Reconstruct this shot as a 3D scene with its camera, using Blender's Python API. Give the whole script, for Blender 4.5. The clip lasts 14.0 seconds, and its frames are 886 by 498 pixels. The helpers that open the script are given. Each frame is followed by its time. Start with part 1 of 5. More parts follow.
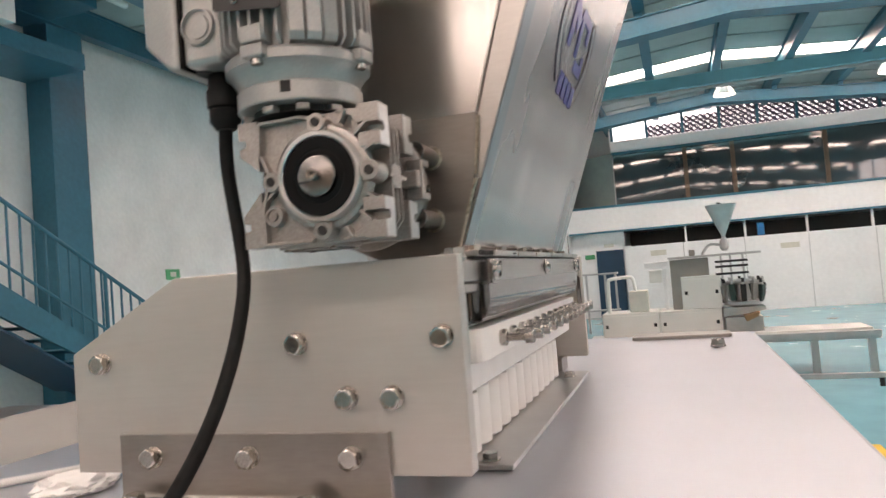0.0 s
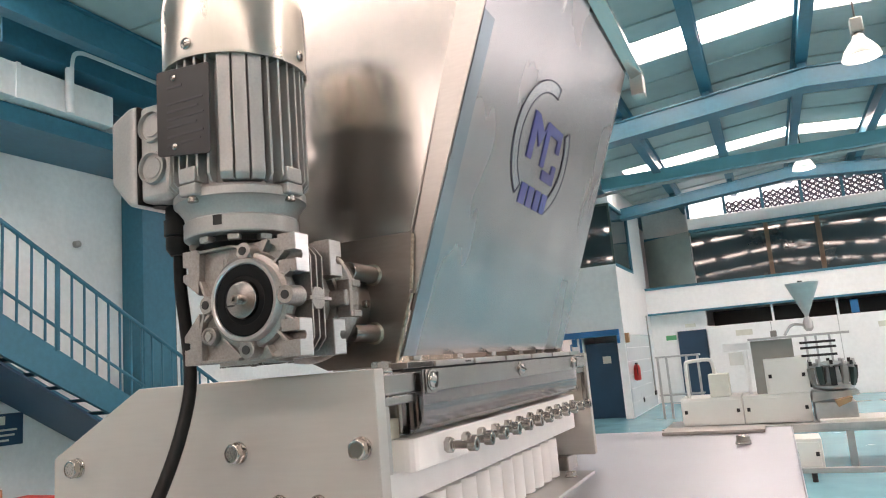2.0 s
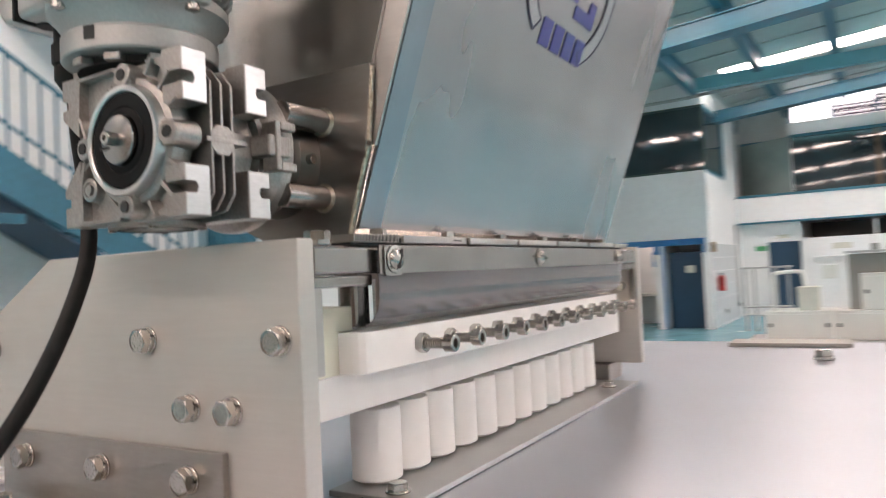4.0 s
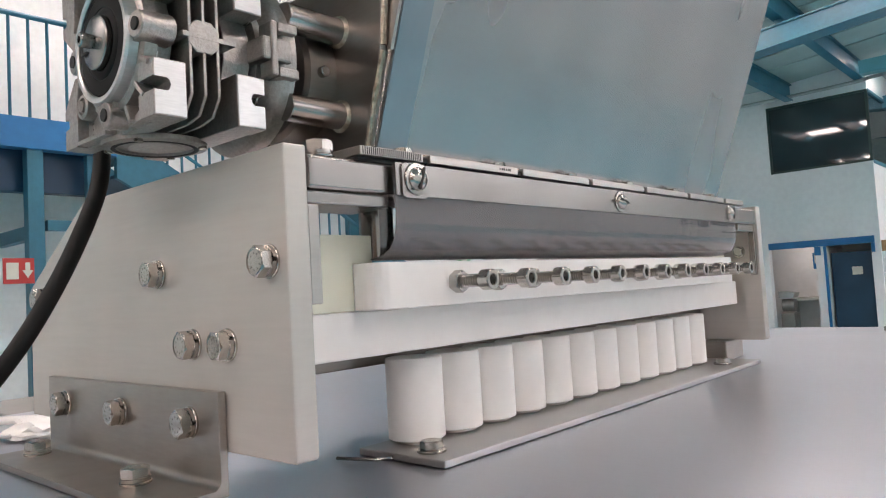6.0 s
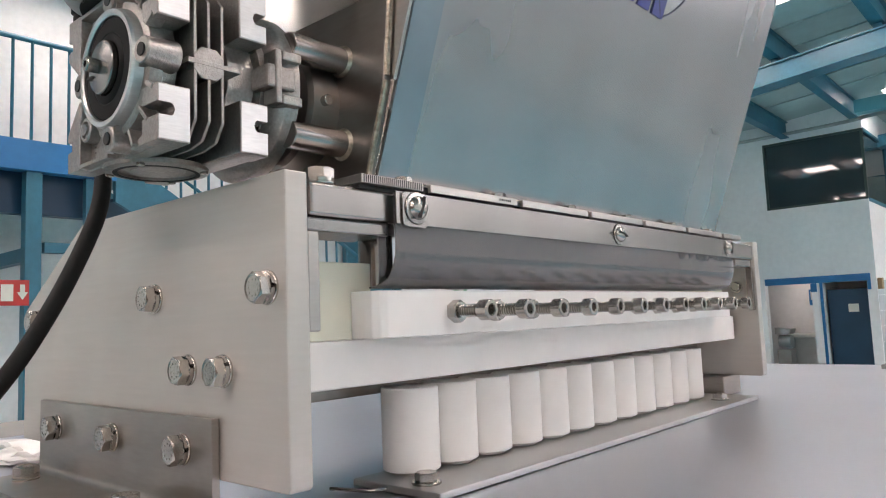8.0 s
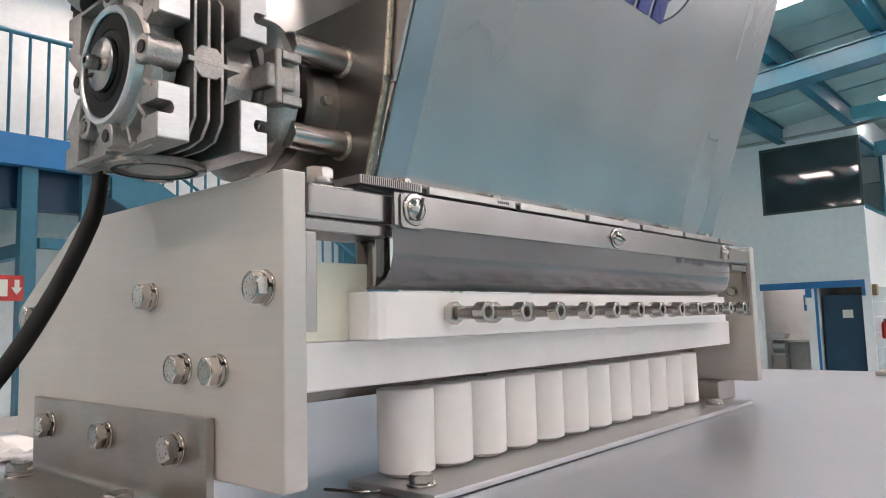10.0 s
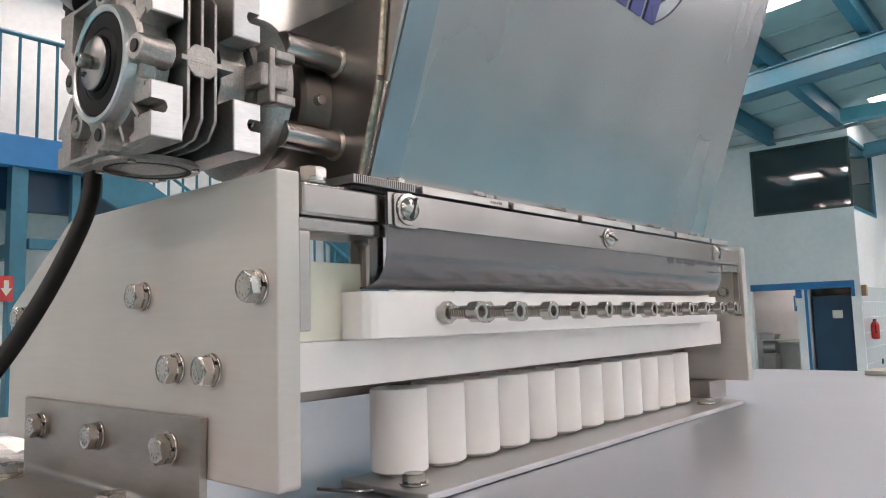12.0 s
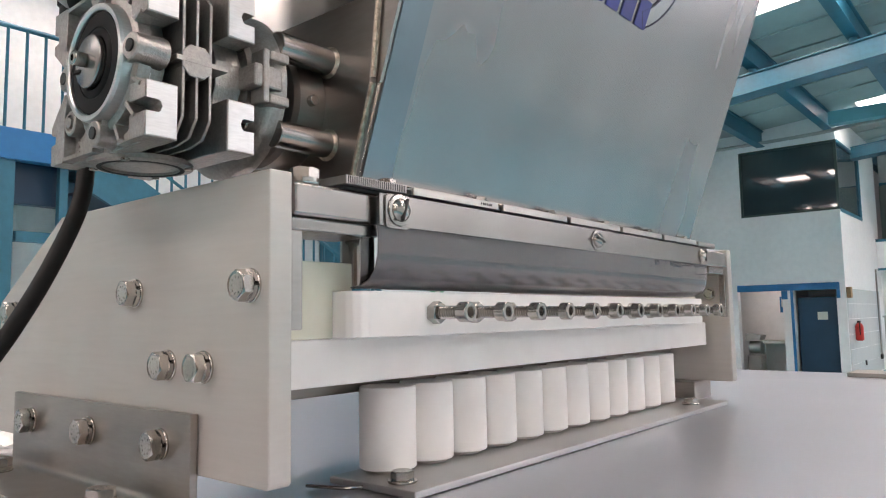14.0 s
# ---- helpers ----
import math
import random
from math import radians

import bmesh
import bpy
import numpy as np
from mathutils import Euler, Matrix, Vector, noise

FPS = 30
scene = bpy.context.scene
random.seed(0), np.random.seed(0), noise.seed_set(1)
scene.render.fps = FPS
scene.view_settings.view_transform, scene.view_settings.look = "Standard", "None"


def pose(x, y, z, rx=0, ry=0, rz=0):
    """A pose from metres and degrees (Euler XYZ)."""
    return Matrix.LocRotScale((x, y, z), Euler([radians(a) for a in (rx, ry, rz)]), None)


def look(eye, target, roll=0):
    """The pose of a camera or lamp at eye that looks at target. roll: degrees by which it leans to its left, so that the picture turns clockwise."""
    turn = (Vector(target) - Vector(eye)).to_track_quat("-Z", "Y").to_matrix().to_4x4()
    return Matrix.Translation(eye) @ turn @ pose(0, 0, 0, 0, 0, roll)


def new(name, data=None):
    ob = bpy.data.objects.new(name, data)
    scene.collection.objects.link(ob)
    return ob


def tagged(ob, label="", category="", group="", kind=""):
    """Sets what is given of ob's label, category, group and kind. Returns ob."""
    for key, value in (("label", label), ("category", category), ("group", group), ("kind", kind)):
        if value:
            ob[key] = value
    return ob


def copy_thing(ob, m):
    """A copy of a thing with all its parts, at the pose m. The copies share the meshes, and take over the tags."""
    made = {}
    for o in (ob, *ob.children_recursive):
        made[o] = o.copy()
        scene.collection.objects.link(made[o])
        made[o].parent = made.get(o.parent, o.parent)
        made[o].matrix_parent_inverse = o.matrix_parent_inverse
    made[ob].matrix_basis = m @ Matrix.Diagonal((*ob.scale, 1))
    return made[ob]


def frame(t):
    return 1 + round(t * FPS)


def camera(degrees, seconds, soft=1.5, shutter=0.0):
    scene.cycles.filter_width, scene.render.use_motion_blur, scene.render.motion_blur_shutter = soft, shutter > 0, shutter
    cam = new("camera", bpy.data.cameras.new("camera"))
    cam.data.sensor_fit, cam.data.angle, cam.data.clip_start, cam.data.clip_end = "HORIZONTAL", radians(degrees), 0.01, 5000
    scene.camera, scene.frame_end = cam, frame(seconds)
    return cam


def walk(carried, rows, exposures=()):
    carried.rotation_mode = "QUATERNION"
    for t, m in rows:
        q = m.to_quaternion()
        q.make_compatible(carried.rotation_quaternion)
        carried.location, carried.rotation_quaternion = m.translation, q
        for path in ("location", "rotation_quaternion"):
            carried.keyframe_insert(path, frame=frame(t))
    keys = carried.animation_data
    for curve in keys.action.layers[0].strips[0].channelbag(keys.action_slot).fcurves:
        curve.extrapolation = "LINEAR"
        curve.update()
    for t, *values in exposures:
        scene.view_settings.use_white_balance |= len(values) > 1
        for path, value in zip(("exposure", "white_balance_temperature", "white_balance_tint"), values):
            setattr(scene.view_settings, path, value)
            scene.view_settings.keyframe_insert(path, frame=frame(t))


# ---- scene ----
cam = camera(63.2, 14.0, soft=1.1, shutter=0.4)
PATH = [
    (0, (0.192, -0.632, 0.211), (-0.426, 1.268, 0.291), -4.5),
    (0.5, (0.308, -0.616, 0.222), (-0.428, 1.232, 0.437), -6.2),
    (1, (0.351, -0.619, 0.225), (-0.48, 1.17, 0.554), -6.1),
    (1.5, (0.348, -0.615, 0.221), (-0.478, 1.182, 0.517), -4.6),
    (2, (0.355, -0.621, 0.23), (-0.441, 1.186, 0.549), -4.8),
    (2.5, (0.351, -0.631, 0.231), (-0.445, 1.176, 0.553), -4.9),
    (3, (0.354, -0.627, 0.226), (-0.437, 1.189, 0.506), -5.2),
    (3.5, (0.321, -0.552, 0.214), (-0.493, 1.265, 0.405), -4.3),
    (3.7, (0.31, -0.492, 0.206), (-0.509, 1.331, 0.286), -5.3),
    (4, (0.357, -0.396, 0.201), (-0.668, 1.32, 0.271), -2.8),
    (4.2, (0.385, -0.335, 0.172), (-0.803, 1.273, 0.216), -2.6),
    (6.3, (0.371, -0.274, 0.133), (-0.97, 1.204, 0.27), -3.2),
    (6.5, (0.37, -0.275, 0.133), (-0.967, 1.202, 0.306), -3.0),
    (7, (0.371, -0.275, 0.134), (-0.948, 1.214, 0.337), -2.2),
    (7.5, (0.373, -0.274, 0.134), (-0.949, 1.214, 0.331), -2.4),
    (8, (0.372, -0.275, 0.133), (-0.948, 1.215, 0.328), -2.3),
    (10.5, (0.371, -0.276, 0.134), (-0.938, 1.224, 0.331), -1.4),
    (11, (0.371, -0.277, 0.133), (-0.928, 1.231, 0.329), -1.5),
    (11.5, (0.372, -0.277, 0.133), (-0.921, 1.236, 0.328), -1.6),
    (12, (0.371, -0.277, 0.133), (-0.924, 1.234, 0.331), -1.6),
    (12.5, (0.371, -0.277, 0.133), (-0.922, 1.236, 0.329), -1.5),
    (13, (0.371, -0.277, 0.133), (-0.926, 1.233, 0.329), -1.6),
    (13.5, (0.37, -0.278, 0.133), (-0.922, 1.236, 0.329), -1.5),
    (14, (0.375, -0.283, 0.135), (-0.898, 1.248, 0.325), -1.0),
]
walk(cam, [(t, look(eye, target, roll)) for t, eye, target, roll in PATH],
     exposures=[(0.0, 0.24, 7750, 29), (0.6, 0.43, 7480, 27.5), (3.6, 0.5, 7450, 28), (4.2, 0.47, 7350, 28), (6.3, 0.37, 7040, 25.5), (14.0, 0.37, 7040, 25.5)])

# ---- world and light ----
world = bpy.data.worlds.new("world")
scene.world = world
world.use_nodes = True
wn = world.node_tree.nodes
sky = wn.new("ShaderNodeTexSky")
sky.sky_type, sky.sun_disc = "NISHITA", False
sky.sun_elevation, sky.sun_rotation = radians(50), radians(60)
world.node_tree.links.new(sky.outputs[0], wn["Background"].inputs[0])
wn["Background"].inputs[1].default_value = 0.12

SKYLIGHT = 12.8      # glow of the translucent roof sheets
SIDE_GLOW = 3.0        # glow of the unseen panes added in the east wall
LAMP = 11.0         # glow of the hanging lamps

# ---- materials ----
def material(name, colour, rough=0.5, metal=0.0, grain=0.0, grain_size=60.0, stretch=(1, 1, 1), stain=0.0, stain_size=3.0,
             bump=0.0, bump_size=200.0, rough_var=0.0, emit=0.0, transmission=0.0, alpha=1.0, spread=0.0, coat=0.0, sub=0.0):
    m = bpy.data.materials.new(name)
    m.use_nodes = True
    nt = m.node_tree
    b = nt.nodes["Principled BSDF"]
    b.inputs["Base Color"].default_value = (*colour, 1)
    b.inputs["Roughness"].default_value = rough
    b.inputs["Metallic"].default_value = metal
    b.inputs["Transmission Weight"].default_value = transmission
    b.inputs["Alpha"].default_value = alpha
    b.inputs["Coat Weight"].default_value = coat
    if sub:
        b.inputs["Subsurface Weight"].default_value = sub
        b.inputs["Subsurface Radius"].default_value = (0.006, 0.006, 0.006)
    if emit:
        b.inputs["Emission Color"].default_value = (*colour, 1)
        b.inputs["Emission Strength"].default_value = emit
    tc = nt.nodes.new("ShaderNodeTexCoord")
    mp = nt.nodes.new("ShaderNodeMapping")
    mp.inputs["Scale"].default_value = stretch
    nt.links.new(tc.outputs["Object"], mp.inputs[0])

    def tex(size, detail, vec):
        n = nt.nodes.new("ShaderNodeTexNoise")
        n.inputs["Scale"].default_value, n.inputs["Detail"].default_value = size, detail
        nt.links.new(vec, n.inputs["Vector"])
        return n

    def ranged(out, lo, hi):
        r = nt.nodes.new("ShaderNodeMapRange")
        r.inputs["From Min"].default_value, r.inputs["From Max"].default_value = 0.3, 0.7
        r.inputs["To Min"].default_value, r.inputs["To Max"].default_value = lo, hi
        nt.links.new(out, r.inputs["Value"])
        return r.outputs[0]

    value = None
    for amount, size, vec in ((grain, grain_size, mp.outputs[0]), (stain, stain_size, tc.outputs["Object"])):
        if amount:
            v = ranged(tex(size, 4, vec).outputs[0], 1 - amount, 1 + amount)
            if value is not None:
                mu = nt.nodes.new("ShaderNodeMath")
                mu.operation = "MULTIPLY"
                nt.links.new(value, mu.inputs[0])
                nt.links.new(v, mu.inputs[1])
                v = mu.outputs[0]
            value = v
    if spread:
        oi = nt.nodes.new("ShaderNodeObjectInfo")
        v = nt.nodes.new("ShaderNodeMapRange")
        v.inputs["To Min"].default_value, v.inputs["To Max"].default_value = 1 - spread, 1 + spread
        nt.links.new(oi.outputs["Random"], v.inputs["Value"])
        v = v.outputs[0]
        if value is not None:
            mu = nt.nodes.new("ShaderNodeMath")
            mu.operation = "MULTIPLY"
            nt.links.new(value, mu.inputs[0])
            nt.links.new(v, mu.inputs[1])
            v = mu.outputs[0]
        value = v
    if value is not None:
        hs = nt.nodes.new("ShaderNodeHueSaturation")
        hs.inputs["Color"].default_value = (*colour, 1)
        nt.links.new(value, hs.inputs["Value"])
        nt.links.new(hs.outputs[0], b.inputs["Base Color"])
    if rough_var:
        v = ranged(tex(grain_size * 0.6, 3, mp.outputs[0]).outputs[0], max(0.03, rough - rough_var), rough + rough_var)
        nt.links.new(v, b.inputs["Roughness"])
    if bump:
        bp = nt.nodes.new("ShaderNodeBump")
        bp.inputs["Strength"].default_value, bp.inputs["Distance"].default_value = bump, 0.001
        nt.links.new(tex(bump_size, 3, mp.outputs[0]).outputs[0], bp.inputs["Height"])
        nt.links.new(bp.outputs[0], b.inputs["Normal"])
    return m


M = {}
M["sheet"] = material("brushed_stainless", (0.63, 0.60, 0.57), 0.22, 1, grain=0.03, grain_size=60, stretch=(6, 6, 0.25), stain=0.05, rough_var=0.03, bump=0.015, bump_size=90)
M["sheet_dull"] = material("satin_stainless", (0.50, 0.475, 0.45), 0.34, 1, grain=0.03, grain_size=60, stretch=(1, 1, 6), stain=0.1, stain_size=8, rough_var=0.02)
M["angle"] = material("dull_angle_steel", (0.38, 0.35, 0.32), 0.34, 1, grain=0.04, grain_size=60, stretch=(1, 1, 6), stain=0.12, stain_size=9, rough_var=0.03)
# Stainless darkened to hold the shade and dim reflections below the motor.
M["bearing"] = material("shade_toned_stainless", (0.29, 0.265, 0.245), 0.36, 1, grain=0.04, grain_size=60, stretch=(1, 1, 5), stain=0.14, stain_size=11, rough_var=0.05)
M["pipe_dark"] = material("dark_tube_steel", (0.34, 0.32, 0.30), 0.16, 1, grain=0.05, grain_size=60, stretch=(5, 5, 0.5), stain=0.1, stain_size=20)
M["steel"] = material("machined_stainless", (0.36, 0.34, 0.325), 0.26, 1, grain=0.02, grain_size=80, stretch=(1, 0.3, 6), stain=0.12, stain_size=14)
M["bolt"] = material("bolt_stainless", (0.47, 0.45, 0.42), 0.22, 1, grain=0.06, grain_size=300, spread=0.06, bump=0.05, bump_size=300)
M["table"] = material("table_stainless", (0.55, 0.572, 0.625), 0.31, 1, grain=0.012, grain_size=40, stretch=(1, 5, 1), stain=0.05, stain_size=3)
M["plate"] = material("satin_plate", (0.56, 0.535, 0.50), 0.42, 0.6, grain=0.02, grain_size=45, stretch=(0.4, 1, 6), stain=0.09, stain_size=5, rough_var=0.05)
M["nylon"] = material("white_plastic", (0.88, 0.87, 0.85), 0.40, 0, stain=0.025, stain_size=30, bump=0.05, bump_size=120, spread=0.02, sub=0.3)
M["ivory"] = material("ivory_plastic", (0.80, 0.79, 0.66), 0.45, 0, stain=0.03, stain_size=30, sub=0.3)
M["cast"] = material("cast_aluminium", (0.385, 0.362, 0.34), 0.36, 0.85, grain=0.12, grain_size=400, stain=0.08, stain_size=25, bump=0.35, bump_size=700, rough_var=0.08)
# Casting turned near-black to hold the shade between fins and flanges.
M["cast_shade"] = material("shade_toned_casting", (0.016, 0.0155, 0.015), 0.6, 0.2, grain=0.15, grain_size=300)
M["milled"] = material("milled_aluminium", (0.62, 0.62, 0.61), 0.3, 0.9, grain=0.06, grain_size=120, stretch=(1, 1, 8), stain=0.06, stain_size=30)
M["motor"] = material("motor_grey", (0.40, 0.395, 0.38), 0.40, 0.5, grain=0.05, grain_size=350, stain=0.05, stain_size=18, bump=0.12, bump_size=600)
M["cover"] = material("fan_cover_steel", (0.50, 0.48, 0.43), 0.3, 0.9, grain=0.07, grain_size=50, stretch=(1, 1, 0.3), stain=0.12, stain_size=14, rough_var=0.08)
# Rating plate colour, shared by the sheet for the unlit gallery room.
M["name"] = material("dark_label_and_room_shade", (0.022, 0.021, 0.022), 0.38, 0, stain=0.2, stain_size=30)
M["label_grey"] = material("label_grey_print", (0.042, 0.042, 0.045), 0.5)
M["rubber"] = material("black_rubber", (0.012, 0.012, 0.012), 0.5, 0, grain=0.2, grain_size=100)
M["rubber"].node_tree.nodes["Principled BSDF"].inputs["Specular IOR Level"].default_value = 0.15
M["seal"] = material("seal_rubber", (0.006, 0.0065, 0.007), 0.5)
M["seal"].node_tree.nodes["Principled BSDF"].inputs["Specular IOR Level"].default_value = 0.12
# Black parts, and near-black standing in for shade in holes, slots, gaps.
M["dark"] = material("black_and_recess_shade", (0.02, 0.02, 0.02), 0.7)
M["film"] = material("film_covered_stainless", (0.405, 0.395, 0.40), 0.24, 0.92, grain=0.03, grain_size=4, stretch=(3, 3, 0.4), stain=0.06, stain_size=4, rough_var=0.06)
M["film_edge"] = material("blue_film_edge", (0.28, 0.33, 0.365), 0.3, 0.8, stain=0.1, stain_size=12)
M["print"] = material("blue_print", (0.05, 0.06, 0.26), 0.28)
M["ink"] = material("dark_ink", (0.02, 0.02, 0.05), 0.45)
M["print_light"] = material("pale_print", (0.46, 0.47, 0.485), 0.25, 0.9)
M["clear"] = material("clear_plastic", (0.45, 0.44, 0.46), 0.05)
nt = M["clear"].node_tree
nt.nodes.clear()
see, shine, haze = nt.nodes.new("ShaderNodeBsdfTransparent"), nt.nodes.new("ShaderNodeBsdfGlossy"), nt.nodes.new("ShaderNodeBsdfDiffuse")
see.inputs["Color"].default_value = (0.95, 0.93, 0.95, 1)
shine.inputs["Roughness"].default_value = 0.03
haze.inputs["Color"].default_value = (0.75, 0.72, 0.74, 1)
fre = nt.nodes.new("ShaderNodeFresnel")
fre.inputs["IOR"].default_value = 1.6
wave, wavy = nt.nodes.new("ShaderNodeTexNoise"), nt.nodes.new("ShaderNodeBump")
wave.inputs["Scale"].default_value = 28
wavy.inputs["Strength"].default_value, wavy.inputs["Distance"].default_value = 0.12, 0.005
nt.links.new(nt.nodes.new("ShaderNodeTexCoord").outputs["Object"], wave.inputs["Vector"])
nt.links.new(wave.outputs[0], wavy.inputs["Height"])
nt.links.new(wavy.outputs[0], shine.inputs["Normal"])
gloss, veil, out = nt.nodes.new("ShaderNodeMixShader"), nt.nodes.new("ShaderNodeMixShader"), nt.nodes.new("ShaderNodeOutputMaterial")
veil.inputs["Fac"].default_value = 0.23
nt.links.new(see.outputs[0], veil.inputs[1])
nt.links.new(haze.outputs[0], veil.inputs[2])
nt.links.new(fre.outputs[0], gloss.inputs["Fac"])
nt.links.new(veil.outputs[0], gloss.inputs[1])
nt.links.new(shine.outputs[0], gloss.inputs[2])
nt.links.new(gloss.outputs[0], out.inputs["Surface"])
M["weld"] = material("weld_bead", (0.42, 0.36, 0.29), 0.35, 1, grain=0.35, grain_size=220, bump=1.0, bump_size=260)
# Tone of the unseen south wall, picked for the steel's dim brown reflections.
M["plain_tan"] = material("unseen_wall_tan", (0.23, 0.17, 0.13), 0.6, 0, stain=0.08, stain_size=1)
M["floor"] = material("blue_epoxy_floor", (0.17, 0.44, 0.52), 0.22, 0, grain=0.05, grain_size=3, stain=0.06, stain_size=0.6, rough_var=0.06)
M["white"] = material("white_wall_paint", (0.89, 0.885, 0.88), 0.6, 0, stain=0.04, stain_size=0.7, grain=0.03, grain_size=9)
M["grimy"] = material("grimy_wall_paint", (0.83, 0.825, 0.81), 0.65, 0, stain=0.1, stain_size=0.9, grain=0.04, grain_size=14)
M["tile"] = material("glazed_wall_tile", (0.76, 0.80, 0.82), 0.2, 0, spread=0.02)
M["roof"] = material("pale_roof_sheet", (0.46, 0.50, 0.49), 0.6, 0, stain=0.08, stain_size=0.8, grain=0.04, grain_size=4)
M["blue"] = material("blue_steel_paint", (0.018, 0.15, 0.22), 0.4, 0, stain=0.12, stain_size=1.5, grain=0.08, grain_size=14)
M["vivid"] = material("bright_blue_paint", (0.005, 0.16, 0.38), 0.4, 0, stain=0.1, stain_size=2, grain=0.05, grain_size=12)
M["teal"] = material("teal_beam_paint", (0.13, 0.44, 0.52), 0.45, 0, stain=0.1, stain_size=2)
# Door and sign blue, reused as shade below stair and landing.
M["doorblue"] = material("dark_blue_door_and_stair_shade", (0.008, 0.05, 0.10), 0.4, 0, stain=0.1, stain_size=2)
M["frosted"] = material("grey_green_panel", (0.27, 0.335, 0.315), 0.35, 0, stain=0.15, stain_size=0.9, grain=0.05, grain_size=5)
M["glass"] = material("dark_window_glass", (0.03, 0.045, 0.05), 0.04, 0, stain=0.2, stain_size=0.8)
M["glass"].node_tree.nodes["Principled BSDF"].inputs["IOR"].default_value = 1.9
M["brown"] = material("brown_frame", (0.10, 0.06, 0.035), 0.5, 0, stain=0.15, stain_size=4)
M["skylight"] = material("translucent_roof_sheet", (1.0, 0.93, 0.86), 0.6, 0, emit=SKYLIGHT)
M["bulb"] = material("lamp_glow", (1.0, 0.97, 0.92), 0.5, 0, emit=LAMP)
M["bright_out"] = material("daylight_outside", (0.95, 0.97, 1.0), 0.6, 0, emit=2.0)
M["south_glow"] = material("south_fill_pane", (1.0, 0.95, 0.9), 0.4, 0, emit=2.5)
M["fill_pane"] = material("fill_light_pane", (0.96, 0.98, 1.0), 0.4, 0, emit=SIDE_GLOW)
M["lattice"] = material("violet_grey_block", (0.10, 0.09, 0.13), 0.7, 0, stain=0.2, stain_size=5)
M["cabinet"] = material("cream_cabinet_paint", (0.80, 0.79, 0.75), 0.4, 0, stain=0.03, stain_size=3)
M["grey"] = material("grey_metal_paint", (0.30, 0.29, 0.27), 0.45, 0.3, stain=0.08, stain_size=4)
M["rack"] = material("dull_steel", (0.48, 0.48, 0.475), 0.38, 0.9, stain=0.1, stain_size=6)
M["red"] = material("red_paint", (0.52, 0.03, 0.025), 0.4, 0, stain=0.05, stain_size=6)
M["green"] = material("green_sign", (0.06, 0.36, 0.16), 0.5)
M["darkgreen"] = material("dark_green_pipe", (0.02, 0.05, 0.045), 0.5, stain=0.15, stain_size=5)
M["card"] = material("brown_cardboard", (0.36, 0.22, 0.12), 0.8, stain=0.1, stain_size=8)
M["yellow"] = material("yellow_floor_paint", (0.75, 0.48, 0.03), 0.5, stain=0.1, stain_size=4)
M["paper"] = material("paper_notice", (0.70, 0.68, 0.60), 0.7, stain=0.05, stain_size=10)
M["orange"] = material("orange_plastic", (0.62, 0.22, 0.05), 0.5, stain=0.1, stain_size=10)

# ---- building helpers ----
ORIGIN = {}


def thing(name, loc, label, category, group="", kind=""):
    ob = new(name)
    ob.empty_display_size = 0.05
    ob.location = loc
    ORIGIN[ob.name] = Vector(loc)
    return tagged(ob, label, category, group, kind)


def finish(bm, name, mat, smooth=True, angle=35):
    bmesh.ops.remove_doubles(bm, verts=bm.verts, dist=1e-6)
    bmesh.ops.recalc_face_normals(bm, faces=bm.faces)
    area = {f: f.calc_area() for f in bm.faces}
    blunt = 2.5 if len(bm.faces) < 160 else 6
    for e in bm.edges:
        if len(e.link_faces) == 2:
            a, b = sorted(area[f] for f in e.link_faces)
            turn = e.calc_face_angle(0)
            # a narrow bevel must not bend the shading of the broad flat face beside it
            e.smooth = turn < radians(angle) and (b < blunt * a or turn < radians(3))
        else:
            e.smooth = False
    for f in bm.faces:
        f.smooth = smooth
    me = bpy.data.meshes.new(name)
    bm.to_mesh(me)
    bm.free()
    me.materials.append(M[mat] if isinstance(mat, str) else mat)
    return me


def place(name, me, parent=None, label="", m=None):
    """A mesh as an object; its pose m is in the world for a part of a thing, and in the part's own space for a sub-part."""
    ob = new(name, me)
    if m is not None:
        ob.matrix_basis = m
    if parent is not None:
        ob.parent = parent
        if parent.name in ORIGIN:
            ob.matrix_parent_inverse = Matrix.Translation(-ORIGIN[parent.name])
    if label:
        ob["label"] = label
    return ob


def part(name, bm, mat, parent, label="", m=None):
    return place(name, finish(bm, name, mat), parent, label, m)


def solid(name, bm, mat, label, category, group="", kind=""):
    return tagged(place(name, finish(bm, name, mat)), label, category, group, kind)


def box(x0, x1, y0, y1, z0, z1, bevel=0.0, bm=None, segs=2):
    out = bm or bmesh.new()
    tmp = bmesh.new()
    bmesh.ops.create_cube(tmp, size=1)
    bmesh.ops.scale(tmp, vec=(abs(x1 - x0), abs(y1 - y0), abs(z1 - z0)), verts=tmp.verts)
    bmesh.ops.translate(tmp, vec=((x0 + x1) / 2, (y0 + y1) / 2, (z0 + z1) / 2), verts=tmp.verts)
    if bevel:
        bmesh.ops.bevel(tmp, geom=tmp.edges[:], offset=bevel, segments=segs, affect="EDGES", profile=0.5)
    return merge(out, tmp)


def merge(out, tmp):
    tmp.verts.index_update()
    vs = [out.verts.new(v.co) for v in tmp.verts]
    for f in tmp.faces:
        try:
            out.faces.new([vs[v.index] for v in f.verts])
        except ValueError:
            pass
    tmp.free()
    out.verts.index_update()
    return out


